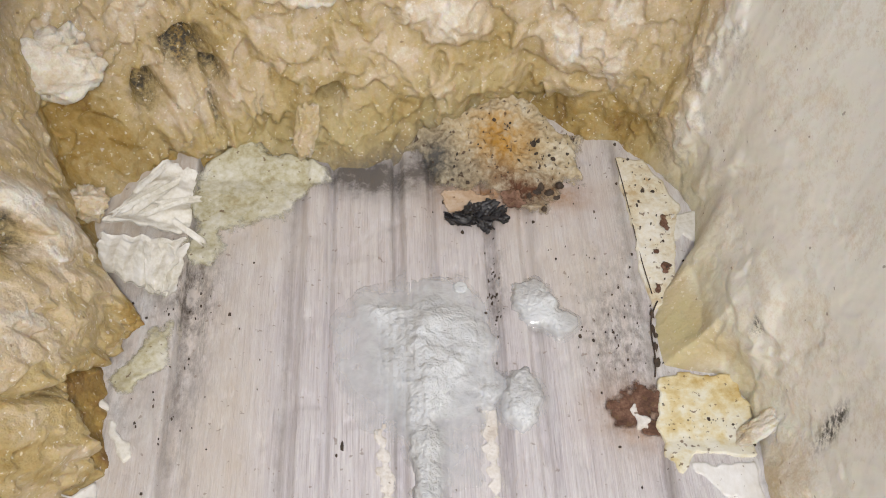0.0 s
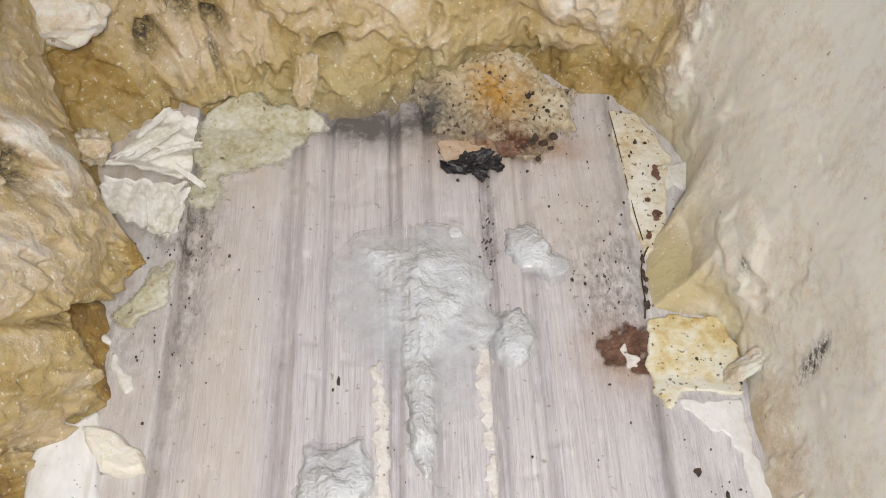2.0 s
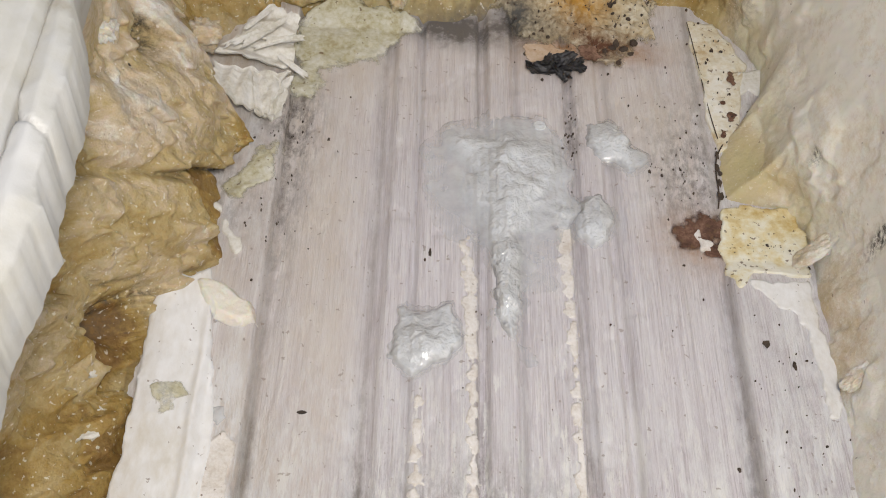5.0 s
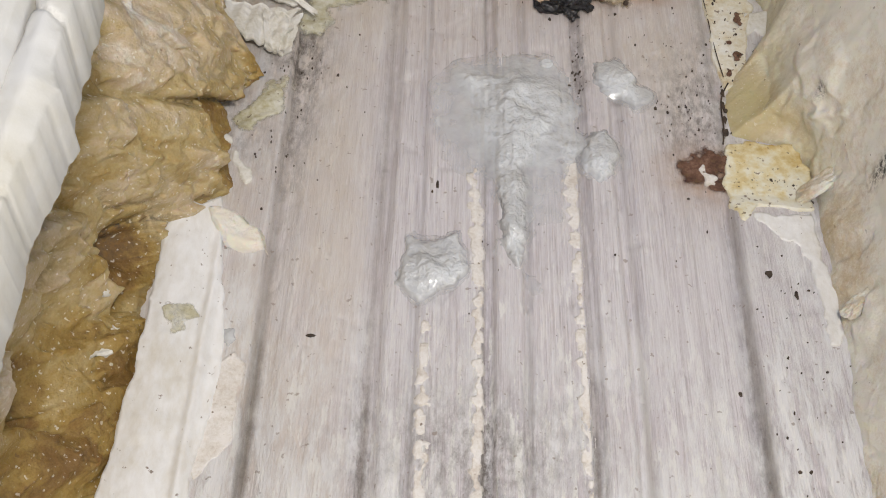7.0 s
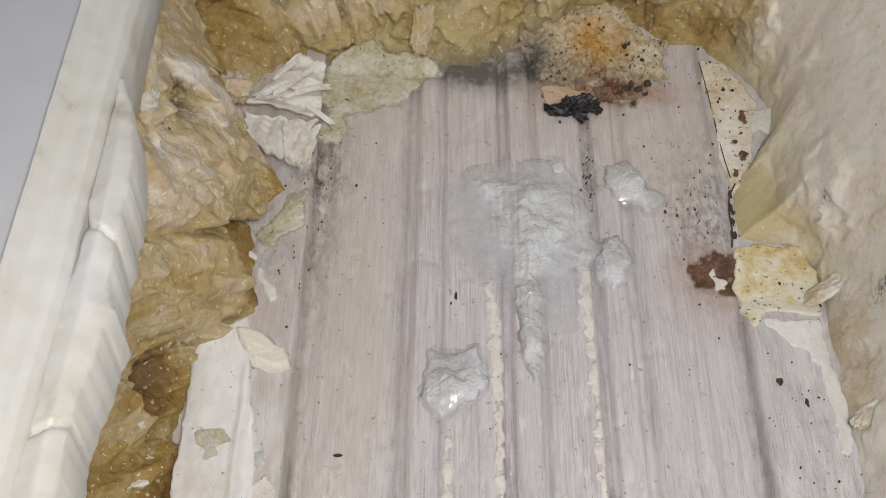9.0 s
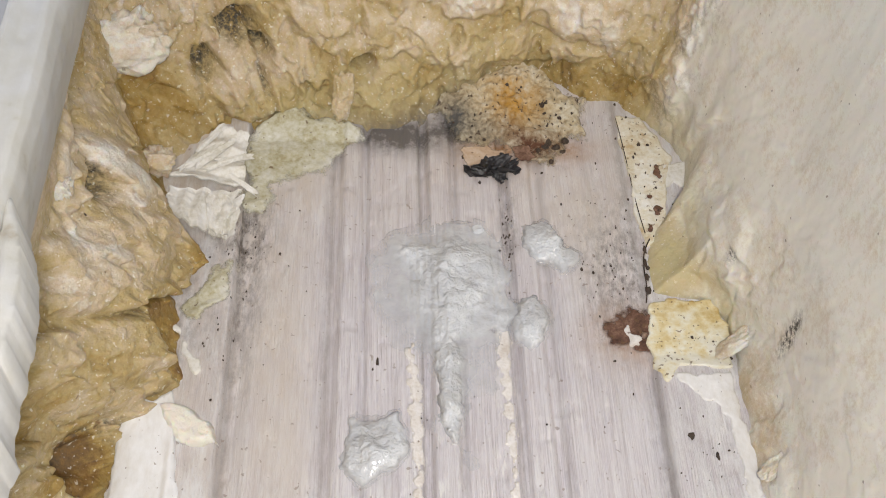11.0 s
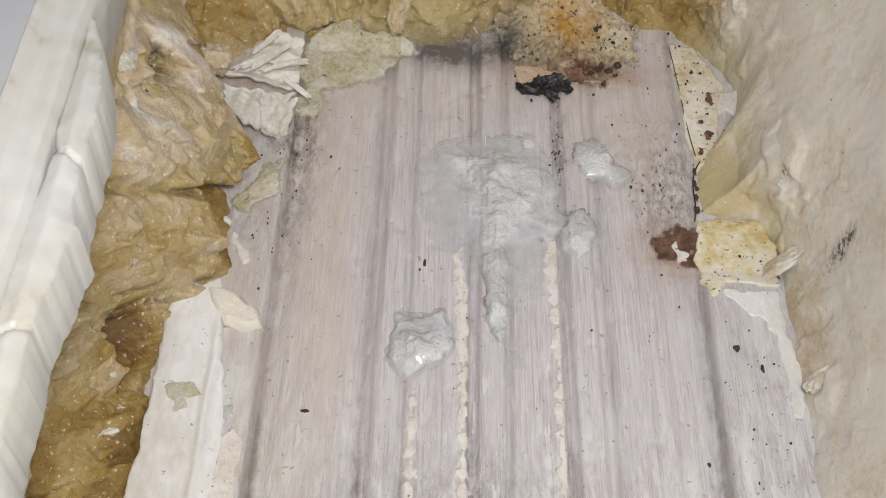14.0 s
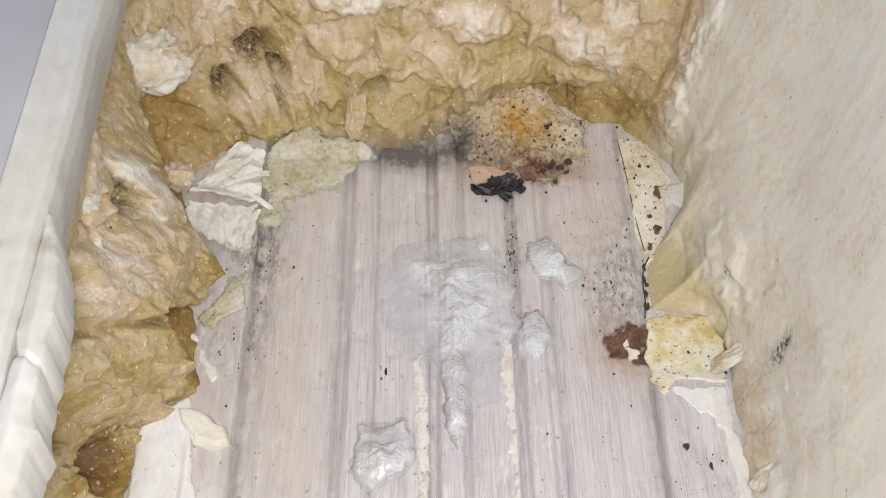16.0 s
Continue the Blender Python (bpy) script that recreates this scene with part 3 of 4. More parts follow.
    G = (G + np.roll(G, 1, 0) + np.roll(G, -1, 0)) / 3  # worn, rounded breaks
    E = np.pad(G, ((0, 0), (1, 1)), mode="edge")
    G = (E[:, :-2] + E[:, 1:-1] + E[:, 2:]) / 3
    D = G.ravel() + 0.0004 * rough * fbm(P, 420, 3, 61)
    R2 = R - D
    X2, Y2 = CX + R2 * np.cos(T), CY + R2 * np.sin(T)
    Z2 = Z + rough * foot * (0.0025 * fbm(P, 60, 3, 41)) * smoothstep(TOP, TOP - 0.02, Z)
    Z2 = Z2 + left * smoothstep(0.2, 0.18, Y2 - 0.06) * (rim_top(Y) - 0.006 - TOP) * smoothstep(0.05, TOP, Z) + smoothstep(0.08, 0.1, X) * 0.03 * smoothstep(0.08, TOP, Z)
    # tone: cream on the outside, ochre and amber towards the foot and in the fresh tears
    age = 0.22 + tone + (0.20 * (t1 - 0.5) + 0.22 * (t2 - 0.5) + 0.16 * (t3 - 0.5)) * (0.04 + 0.96 * rough) + 0.20 * fbm(Q, 30, 4, 83) * rough
    age = age + side * (0.23 + 0.16 * smoothstep(0.06, 0.005, Z) + 0.16 * smoothstep(0.11, 0.07, Y) * smoothstep(0.06, 0.02, Z))
    # end wall toned down: its tan colour plus shade put into the colour
    age = age + top * (0.27 + 0.22 * smoothstep(0.026, 0.006, Z) - 0.14 * smoothstep(0.03, 0.05, Z)) * (1 - right) - 0.10 * smoothstep(0.06, 0.12, Z)
    # right wall paled, more so higher up, partly standing in for bright light
    age = age + right * (-0.36 + 0.12 * fbm(Q, 24, 4, 81) + 0.12 * smoothstep(0.03, 0.0, Z) + 0.30 * blob(Y, Z, 0.118, 0.010, 0.030, 0.015) + 0.30 * fbm(Q, 80, 4, 87) * smoothstep(0.045, 0.01, Z) + 0.40 * blob(Y, Z, 0.186, 0.004, 0.016, 0.014) - 0.10 * smoothstep(0.04, 0.07, Z))
    green = right * (0.85 * smoothstep(0.034, 0.004, Z) * smoothstep(0.15, 0.17, Y) + 0.08) + 0.55 * blob(X, Z, 0.015, 0.010, 0.05, 0.016) * top + 0.35 * blob(X, Z, -0.03, 0.006, 0.02, 0.010) * top
    mould_shade = mould_shade + 2.6 * right * blob(Y, Z, 0.1340, 0.0395, 0.0024, 0.0085) + 1.6 * right * blob(Y, Z, 0.173, 0.029, 0.002, 0.003) + 1.5 * right * blob(Y, Z, 0.154, 0.001, 0.0016, 0.0016)
    mould_shade = mould_shade + 0.35 * corner * smoothstep(0.08, 0.3, h2) + 0.5 * rough * smoothstep(0.03, 0.0, e2) * smoothstep(0.75, 0.95, t3)
    soot = (1.2 * blob(X, Z, 0.004, -0.001, 0.018, 0.0065) + 1.2 * blob(X, Z, 0.031, 0.001, 0.010, 0.010)) * top
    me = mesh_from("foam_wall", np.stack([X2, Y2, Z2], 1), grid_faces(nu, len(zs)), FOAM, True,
                   {"age": np.clip(age, 0, 1), "green": green, "mould_shade": np.clip(mould_shade, 0, 1.6), "soot": soot, "crust": 0.06 + 0.94 * crust * (1 - 0.8 * right) + 0.45 * fold})
    return thing("wall_foam", me, "torn yellowed insulation foam walling the cut cavity", "foam insulation", kind="structure")


wall_foam = build_foam()


def part(name, me, parent, label=""):
    return thing(name, me, label, "", parent=parent)


# ---- rim and cabinet ----
def build_rim():
    ys = np.arange(-0.12, 0.32, 0.0009)
    prof = np.array([(-0.010, -0.030), (-0.004, -0.020), (0.0, -0.012), (0.0012, -0.006), (0.0, -0.0015), (-0.0025, 0.0005), (-0.005, 0.001), (-0.0085, 0.0012), (-0.012, 0.0018),
                     (-0.0145, 0.003), (-0.0165, 0.0040), (-0.0185, 0.0042), (-0.0205, 0.002), (-0.0210, -0.004)])
    t = np.linspace(0, len(prof) - 1, 70)
    px, pz = np.interp(t, np.arange(len(prof)), prof[:, 0]), np.interp(t, np.arange(len(prof)), prof[:, 1])
    Y, I = [a.ravel() for a in np.meshgrid(ys, np.arange(70), indexing="ij")]
    X, Z = rim_edge(Y) + 0.50 * px[I], rim_top(Y) + pz[I]
    P = np.stack([X, Y, Z], 1)
    inner = smoothstep(-0.012, 0.0, px[I])
    X = X + inner * (0.0012 * fbm(P * (0.3, 1, 0.3), 30, 3, 71) + 0.0004 * fbm(P, 130, 3, 72))
    Z = Z + inner * 0.0006 * fbm(P, 45, 3, 73) + 0.0002 * fbm(P, 260, 3, 74)
    me = mesh_from("rim", np.stack([X, Y, Z], 1), grid_faces(len(ys), 70), RIM)
    ob = tagged(new("rim_strip", None), "cracked creamy white plastic edge strip along the cavity", "edge strip")
    part("bead", me, ob)
    return ob


def box_mesh(name, x0, x1, y0, y1, z0, z1, mat, bevel=0.002, skew=0.0, drop=0.0, rise=0.0):
    bm = bmesh.new()
    bmesh.ops.create_cube(bm, size=1)
    for v in bm.verts:
        v.co = Vector(((x0 + x1) / 2 + v.co.x * (x1 - x0), (y0 + y1) / 2 + v.co.y * (y1 - y0), (z0 + z1) / 2 + v.co.z * (z1 - z0)))
        if v.co.x > (x0 + x1) / 2:
            v.co.x += skew * v.co.y
        else:
            v.co.z -= drop
        v.co.z += rise * v.co.y
    bmesh.ops.bevel(bm, geom=bm.edges, offset=bevel, segments=3, affect="EDGES", profile=0.5)
    me = bpy.data.meshes.new(name)
    bm.to_mesh(me)
    bm.free()
    me.materials.append(mat)
    for p in me.polygons:
        p.use_smooth = True
    return me


rim_strip = build_rim()
cabinet = tagged(new("cabinet", None), "white painted steel cabinet lying on its side", "appliance cabinet", kind="structure")
part("side_sheet", box_mesh("side_sheet", -0.42, -0.0845, -0.25, 0.55, 0.1385, 0.1490, STEEL, 0.0030, 0.0, 0.03), cabinet, "smooth grey-white painted sheet")
part("side_sheet", box_mesh("side_sheet", 0.131, 0.40, -0.25, 0.55, 0.164, 0.1725, STEEL), cabinet)
part("end_sheet", box_mesh("end_sheet", -0.03, 0.131, 0.303, 0.55, 0.136, 0.1445, STEEL), cabinet)
part("end_sheet", box_mesh("end_sheet", -0.105, 0.131, -0.25, -0.105, 0.136, 0.1445, STEEL), cabinet)
part("body", box_mesh("body", -0.42, 0.40, -0.25, 0.55, -0.35, -0.012, STEEL, 0.01), cabinet)
for x0, x1, y0, y1 in ((0.39, 0.40, -0.25, 0.55), (-0.41, 0.39, 0.54, 0.55), (-0.41, 0.39, -0.25, -0.24)):
    part("outer_wall", box_mesh("outer_wall", x0, x1, y0, y1, -0.012, 0.136, STEEL, 0.001), cabinet)
part("cavity_end", box_mesh("cavity_end", -0.125, 0.14, -0.118, -0.108, -0.01, 0.136, FOAM, 0.002), cabinet)
ground_me = bpy.data.meshes.new("ground")
ground_me.from_pydata([(-1.5, -1.5, -0.35), (1.5, -1.5, -0.35), (1.5, 1.5, -0.35), (-1.5, 1.5, -0.35)], [], [(0, 1, 2, 3)])
ground_me.materials.append(GROUND)
thing("ground", ground_me, "grey concrete floor under the cabinet", "floor", kind="structure")


# ---- thin things on the panel ----
def patch_mesh(name, poly, mat, height, base, step=0.0006, rag=0.001, rag_scale=180.0, seed=0, attrs=None, skirt=0.0006):
    """A ragged sheet or lump over the outline poly: height(x, y, depth) above base(x, y), with its edge turned down."""
    p = np.array(poly)
    m = 3 * rag + step
    xs = np.arange(p[:, 0].min() - m, p[:, 0].max() + m, step)
    ys = np.arange(p[:, 1].min() - m, p[:, 1].max() + m, step)
    X, Y = [a.ravel() for a in np.meshgrid(xs, ys, indexing="ij")]

    def dist(x, y):
        k = np.stack([x, y, x * 0], 1)
        return signed_distance(poly, x, y) + rag * (fbm(k, rag_scale, 4, seed) * 1.8)
    d = dist(X, Y)
    f = grid_faces(len(xs), len(ys))
    keep = d[f].mean(1) < 0
    f = f[keep]
    used, inv = np.unique(f, return_inverse=True)
    f = inv.reshape(f.shape)
    X, Y, d = X[used], Y[used], d[used]
    edges = np.sort(np.concatenate([f[:, [0, 1]], f[:, [1, 2]], f[:, [2, 3]], f[:, [3, 0]]]), 1)
    e, count = np.unique(edges, axis=0, return_counts=True)
    rim = e[count == 1]
    on = np.unique(rim)
    for _ in range(2):
        x, y, dd = X[on], Y[on], d[on]
        g = np.stack([dist(x + 1e-4, y) - dd, dist(x, y + 1e-4) - dd], 1) / 1e-4
        g /= np.maximum(np.linalg.norm(g, axis=1, keepdims=True), 0.4)
        move = np.clip(-dd, -step * 0.8, step * 0.8)
        X[on] += move * g[:, 0]
        Y[on] += move * g[:, 1]
        d = dist(X, Y)
    depth = np.maximum(-d, 0)
    h = height(X, Y, depth)
    B = base(X, Y)
    Z = B + h
    V = np.stack([X, Y, Z], 1)
    n = len(V)
    low = np.stack([X[on], Y[on], B[on] - skirt], 1)
    where = np.full(n, -1)
    where[on] = n + np.arange(len(on))
    dirs = np.concatenate([f[:, [0, 1]], f[:, [1, 2]], f[:, [2, 3]], f[:, [3, 0]]])
    key = {tuple(r) for r in rim.tolist()}
    out = np.array([r for r in dirs.tolist() if tuple(sorted(r)) in key])
    side = np.stack([out[:, 1], out[:, 0], where[out[:, 0]], where[out[:, 1]]], 1)
    at = {k: np.concatenate([fn(X, Y, depth, h), fn(X, Y, depth, h)[on]]) for k, fn in (attrs or {}).items()}
    return mesh_from(name, np.concatenate([V, low]), np.concatenate([f, side]), mat, True, at)


def rim_flake_height(x, y, d):
    k = np.stack([x, y, x * 0], 1)
    w = 0.0016 * fbm(k, 90, 3, 93)
    split = sum(np.exp(-((y + w - c - m * (x + 0.0755)) / 0.00045) ** 2) for c, m in ((0.0630, -0.5), (0.0235, 0.3), (-0.020, 0.2)))
    return 0.0022 * np.sqrt(smoothstep(0, 0.006, d)) + 0.0006 * (1 + fbm(k, 45, 3, 90)) - 0.0011 * split


part("skin_flake", patch_mesh("skin_flake", [(-0.0752, 0.0985), (-0.0718, 0.0920), (-0.0692, 0.0830), (-0.0684, 0.0730), (-0.0688, 0.0620), (-0.0694, 0.0540), (-0.0688, 0.0500), (-0.0672, 0.0470), (-0.0682, 0.0425),
                                              (-0.0690, 0.0250), (-0.0686, 0.0080), (-0.0692, -0.0400), (-0.0690, -0.1000), (-0.0752, -0.1000), (-0.0757, 0.0200), (-0.0750, 0.0620), (-0.0758, 0.0780)], RIM, rim_flake_height,
                              lambda x, y: 0.1475 - 0.12 * np.maximum(x + 0.0755, 0) - 60 * np.maximum(x + 0.0720, 0) ** 2, 0.0006, 0.0009, 130, 80, skirt=0.014), rim_strip, "loose cracked flake of the skin")


def P3(x, y):
    return np.stack([x, y, x * 0], 1)


def soft_panel(x, y):
    """The panel under a thick paste: its ribs half filled."""
    return sum(panel_z(x + k, y) for k in (-0.005, -0.0025, 0.0, 0.0025, 0.005)) / 5 + 0.0004


def flat_panel(x, y):
    return np.maximum(panel_z(x, y), 0.0006)


# grey sealant
def sealant(poly, top, label, seed, body=lambda x, y: 1.0, rag=0.0026):
    def height(x, y, d):
        k = P3(x, y)
        k = k + 0.0035 * np.stack([fbm(k, 120, 2, seed + 6), fbm(k, 120, 2, seed + 7), 0 * x], 1)
        lump = 0.65 + 0.60 * fbm(k, 115, 2, seed + 3) + 0.14 * fbm(k, 330, 3, seed + 4)
        return 0.0001 + top * smoothstep(0, 0.0035, d) * np.clip(0.10 + body(x, y) * lump, 0.06, 2)
    return thing("sealant_smear", patch_mesh("sealant_smear", poly, SEALANT, height, soft_panel, 0.0005, rag, 130, seed,
                 {"thick": lambda x, y, d, h: np.clip(h / 0.0018, 0.16, 1)}), label, "sealant", "sealant on the panel")


main = sealant([(-0.007, 0.194), (0.001, 0.200), (0.006, 0.206), (0.013, 0.207), (0.020, 0.210), (0.028, 0.210), (0.037, 0.209), (0.042, 0.200), (0.0445, 0.178), (0.0465, 0.164), (0.0395, 0.160), (0.0395, 0.152), (0.0375, 0.135),
                (0.029, 0.133), (0.0265, 0.124), (0.0275, 0.110), (0.019, 0.115), (0.0155, 0.131), (0.0125, 0.147), (0.009, 0.152), (0.000, 0.160), (-0.0065, 0.173)],
               0.0032, "glossy blue-grey sealant smeared across the ribs, with a long drip", 100,
               lambda x, y: np.clip(1.5 * blob(x, y, 0.024, 0.181, 0.0135, 0.016) + 1.4 * blob(x, y, 0.0205, 0.143, 0.0042, 0.032) + 0.7 * blob(x, y, 0.040, 0.165, 0.006, 0.006) + 0.35 * blob(x, y, 0.008, 0.196, 0.010, 0.004), 0, 1.5), 0.0036)
sealant([(0.0475, 0.2085), (0.0590, 0.2120), (0.0645, 0.2010), (0.0715, 0.1935), (0.0695, 0.1855), (0.0630, 0.1840), (0.0540, 0.1900), (0.0485, 0.1970)], 0.0030,
        "small glossy grey sealant smear near the rusty film", 120, lambda x, y: 0.25 + 0.95 * blob(x, y, 0.0595, 0.1985, 0.008, 0.009))
sealant([(0.0455, 0.1770), (0.0550, 0.1765), (0.0592, 0.1650), (0.0555, 0.1560), (0.0500, 0.1525), (0.0455, 0.1580), (0.0445, 0.1670)], 0.0030,
        "narrow glossy grey sealant dab on one rib", 130, lambda x, y: 0.25 + 0.95 * blob(x, y, 0.0515, 0.165, 0.0055, 0.009))
sealant([(-0.0130, 0.1280), (-0.0070, 0.1255), (0.0060, 0.1325), (0.0075, 0.1200), (0.0055, 0.1085), (-0.0000, 0.1065), (-0.0070, 0.1010), (-0.0155, 0.1080), (-0.0155, 0.1195)], 0.0034,
        "thick shiny grey sealant blob with pinholes", 140, lambda x, y: 0.2 + 1.0 * blob(x, y, -0.004, 0.116, 0.0095, 0.012))


def dome(name, x, y, z, r, h, mat, ring=0.0):
    a = np.linspace(0, 2 * math.pi, 20, endpoint=False)
    q = np.linspace(1, 0.02, 8)
    A, Q = [k.ravel() for k in np.meshgrid(a, q, indexing="ij")]
    Z = z + h * np.sqrt(np.maximum(1 - Q ** 2, 0)) + ring * np.exp(-((Q - 0.75) / 0.15) ** 2)
    return mesh_from(name, np.stack([x + r * Q * np.cos(A), y + r * Q * np.sin(A), Z], 1), grid_faces(20, 8, True), mat, True, {"thick": np.full(160, 0.8)})


for x, y, r in ((0.0337, 0.2045, 0.0026), (0.0095, 0.1785, 0.0013), (0.0125, 0.1685, 0.0010)):
    part("bubble", dome("bubble", x, y, float(panel_z(x, y)) + 0.0004, r, r * 0.45, SEALANT, 0.0004), main, "round burst bubble in the sealant")


# films, flakes and rust
def film(name, poly, mat, label, category, thick=0.0006, seed=0, fade=0.0, rag=0.0007, lift=None, base=flat_panel, curl=0.0, kind="", group="", step=0.0006, edge=0.0, rag_scale=200.0, attrs=None):
    def height(x, y, d):
        k = P3(x, y)
        h = thick * (1 + 0.5 * fbm(k, 90, 4, seed + 1)) + 0.0003 * fbm(k, 350, 3, seed + 2) + curl * np.exp(-d / 0.0012) * smoothstep(0.0, 0.5, fbm(k, 60, 2, seed + 5))
        h = h + (lift(x, y) if lift is not None else 0)
        return np.maximum(h * (smoothstep(0, edge, d) if edge else 1.0), 0.00015)
    attrs = dict(attrs or {})
    if fade:
        attrs["fade"] = lambda x, y, d, h: np.clip(d / fade, 0, 1.3)
    return thing(name, patch_mesh(name, poly, mat, height, base, step, rag, rag_scale, seed, attrs), label, category, group, kind)


strip = film("film_strip", [(0.0925, 0.2625), (0.1020, 0.2625), (0.1075, 0.2525), (0.1120, 0.2400), (0.1085, 0.2280), (0.1060, 0.2180), (0.1035, 0.2060), (0.0965, 0.1980),
                            (0.0950, 0.2090), (0.0938, 0.2350)], CREAM, "torn cream film strip with brown rust spots", "film strip", 0.0007, 200, rag=0.0013, curl=0.0010, rag_scale=140)
for x, y, rx, ry in ((0.1050, 0.2335, 0.0017, 0.0042), (0.1005, 0.2205, 0.0012, 0.0012), (0.1023, 0.2142, 0.0022, 0.0016), (0.0985, 0.2052, 0.0013, 0.0022), (0.1022, 0.2125, 0.0012, 0.0014)):
    ring = [(x + rx * math.cos(a), y + ry * math.sin(a)) for a in np.linspace(0, 2 * math.pi, 9)[:-1]]
    part("rust_spot", patch_mesh("rust_spot", ring, RUST, lambda X, Y, d: 0.0003 + 0.0002 * smoothstep(0, 0.001, d), lambda X, Y: flat_panel(X, Y) + 0.0010, 0.0003, 0.0007, 500, int(x * 1e5), {"fade": lambda X, Y, d, h: np.clip(d / 0.0007, 0, 1.3)}), strip)
film("white_tab", [(0.1085, 0.2370), (0.1175, 0.2385), (0.1155, 0.2250), (0.1110, 0.2285), (0.1075, 0.2255)], PAPER, "small torn white paper tab beside the cream film", "paper tab", 0.0012, 210, rag=0.0008)
film("stained_film", [(0.0940, 0.1710), (0.1010, 0.1735), (0.1160, 0.1715), (0.1200, 0.1610), (0.1180, 0.1540), (0.1180, 0.1440), (0.1070, 0.1455), (0.1000, 0.1445), (0.0945, 0.1385), (0.0915, 0.1450), (0.0905, 0.1550)], YELLOW,
     "yellow-stained whitish film with brown specks", "film", 0.0009, 220, rag=0.0012, curl=0.0008, base=lambda x, y: np.maximum(panel_z(x, y), 0.0012))
rust_patch = film("rust_patch", [(0.0762, 0.1650), (0.080, 0.1695), (0.0865, 0.1710), (0.0915, 0.169), (0.0955, 0.1652), (0.0930, 0.158), (0.0912, 0.1500), (0.0850, 0.1512), (0.0785, 0.1555)], RUST,
                  "dark brown flaking rust patch on the panel", "rust patch", 0.0004, 230, rag=0.0026, edge=0.002, rag_scale=260, fade=0.0045)
part("bare_spot", patch_mesh("bare_spot", [(0.0825, 0.1605), (0.0845, 0.1625), (0.0860, 0.1590), (0.0885, 0.1570), (0.0880, 0.1540), (0.0850, 0.1545), (0.0840, 0.1580)], CHALK,
                             lambda x, y, d: 0.0004 + 0.0002 * smoothstep(0, 0.001, d), lambda x, y: flat_panel(x, y) + 0.0005, 0.0003, 0.0008, 400, 231), rust_patch, "pinkish bare spot in the rust")
film("pale_residue", [(-0.0560, 0.2480), (-0.0430, 0.2640), (-0.0250, 0.2620), (-0.0100, 0.2560), (-0.0060, 0.2500), (-0.0120, 0.2440), (-0.0200, 0.2330), (-0.0340, 0.2280), (-0.0420, 0.2240), (-0.0460, 0.2120), (-0.0520, 0.2095), (-0.0560, 0.2160)], PALE,
     "pale greenish-yellow foam residue stuck on the panel", "foam residue", 0.0007, 240, rag=0.0030, edge=0.004, rag_scale=110, lift=lambda x, y: 0.45 * np.maximum(y - 0.248, 0) + 0.0011 * fbm(P3(x, y), 140, 5, 247), fade=0.0060)
film("pale_residue", [(-0.0725, 0.1680), (-0.0670, 0.1775), (-0.0620, 0.1840), (-0.0545, 0.1880), (-0.0525, 0.1790), (-0.0570, 0.1700), (-0.0640, 0.1620), (-0.0690, 0.1600)], PALE,
     "cream crumbling residue with black specks beside the foam", "foam residue", 0.0006, 243, rag=0.0030, edge=0.003, rag_scale=150, lift=lambda x, y: 0.0010 * fbm(P3(x, y), 170, 4, 244), fade=0.0045)
film("white_flake", [(-0.0715, 0.1600), (-0.0695, 0.1590), (-0.0660, 0.1510), (-0.0620, 0.1440), (-0.0635, 0.1425), (-0.0675, 0.1480)], PAPER, "small ragged white flake at the foot of the foam", "flake", 0.0012, 246, rag=0.0016, rag_scale=220, curl=0.001)
lump = film("corroded_lump", [(0.016, 0.264), (0.022, 0.254), (0.027, 0.2465), (0.041, 0.2455), (0.049, 0.2345), (0.061, 0.2335), (0.072, 0.2420), (0.0805, 0.252), (0.0805, 0.272), (0.060, 0.289), (0.034, 0.282)], CORRODED,
     "crumbly orange-brown corroded foam lump with dark specks", "corroded foam", 0.0012, 250, fade=0.0060, rag=0.0042, edge=0.006, rag_scale=85, attrs={"core": lambda x, y, d, h: 1.3 * blob(x, y, 0.0495, 0.264, 0.010, 0.014),
     "sooty": lambda x, y, d, h: 1.4 * blob(x, y, 0.026, 0.256, 0.009, 0.010) + 0.7 * blob(x, y, 0.041, 0.252, 0.007, 0.006), "brown": lambda x, y, d, h: 1.3 * blob(x, y, 0.052 + 0.5 * (0.248 - y), y, 0.007, 1.0) * blob(x, y, 0.053, 0.246, 0.02, 0.010) + 0.9 * blob(x, y, 0.064, 0.247, 0.010, 0.007)},
     lift=lambda x, y: 0.25 * np.maximum(y - 0.245, 0) + 0.0022 * fbm(P3(x, y), 160, 4, 257) + 0.0012 * fbm(P3(x, y), 700, 3, 258), step=0.0005)
for i, (x, y, r) in enumerate(((0.0665, 0.2450, 0.0013), (0.0632, 0.2475, 0.0016), (0.0595, 0.2440, 0.0012), (0.0700, 0.2480, 0.0010), (0.0560, 0.2570, 0.0010), (0.0620, 0.2640, 0.0011), (0.0685, 0.2580, 0.0009), (0.0480, 0.2720, 0.0009), (0.0640, 0.2380, 0.0010))):
    ring = [(x + r * math.cos(a) * (1.2 - 0.3 * (i % 3)), y + r * math.sin(a)) for a in np.linspace(0, 2 * math.pi, 9)[:-1]]
    part("crumb", patch_mesh("crumb", ring, SPECK, lambda X, Y, d: 0.0012 * np.sqrt(smoothstep(0, 0.0012, d)), lambda X, Y: flat_panel(X, Y) + 0.0012 + 0.25 * np.maximum(Y - 0.245, 0), 0.0003, 0.0005, 500, 600 + i), lump, "dark brown corroded crumb")
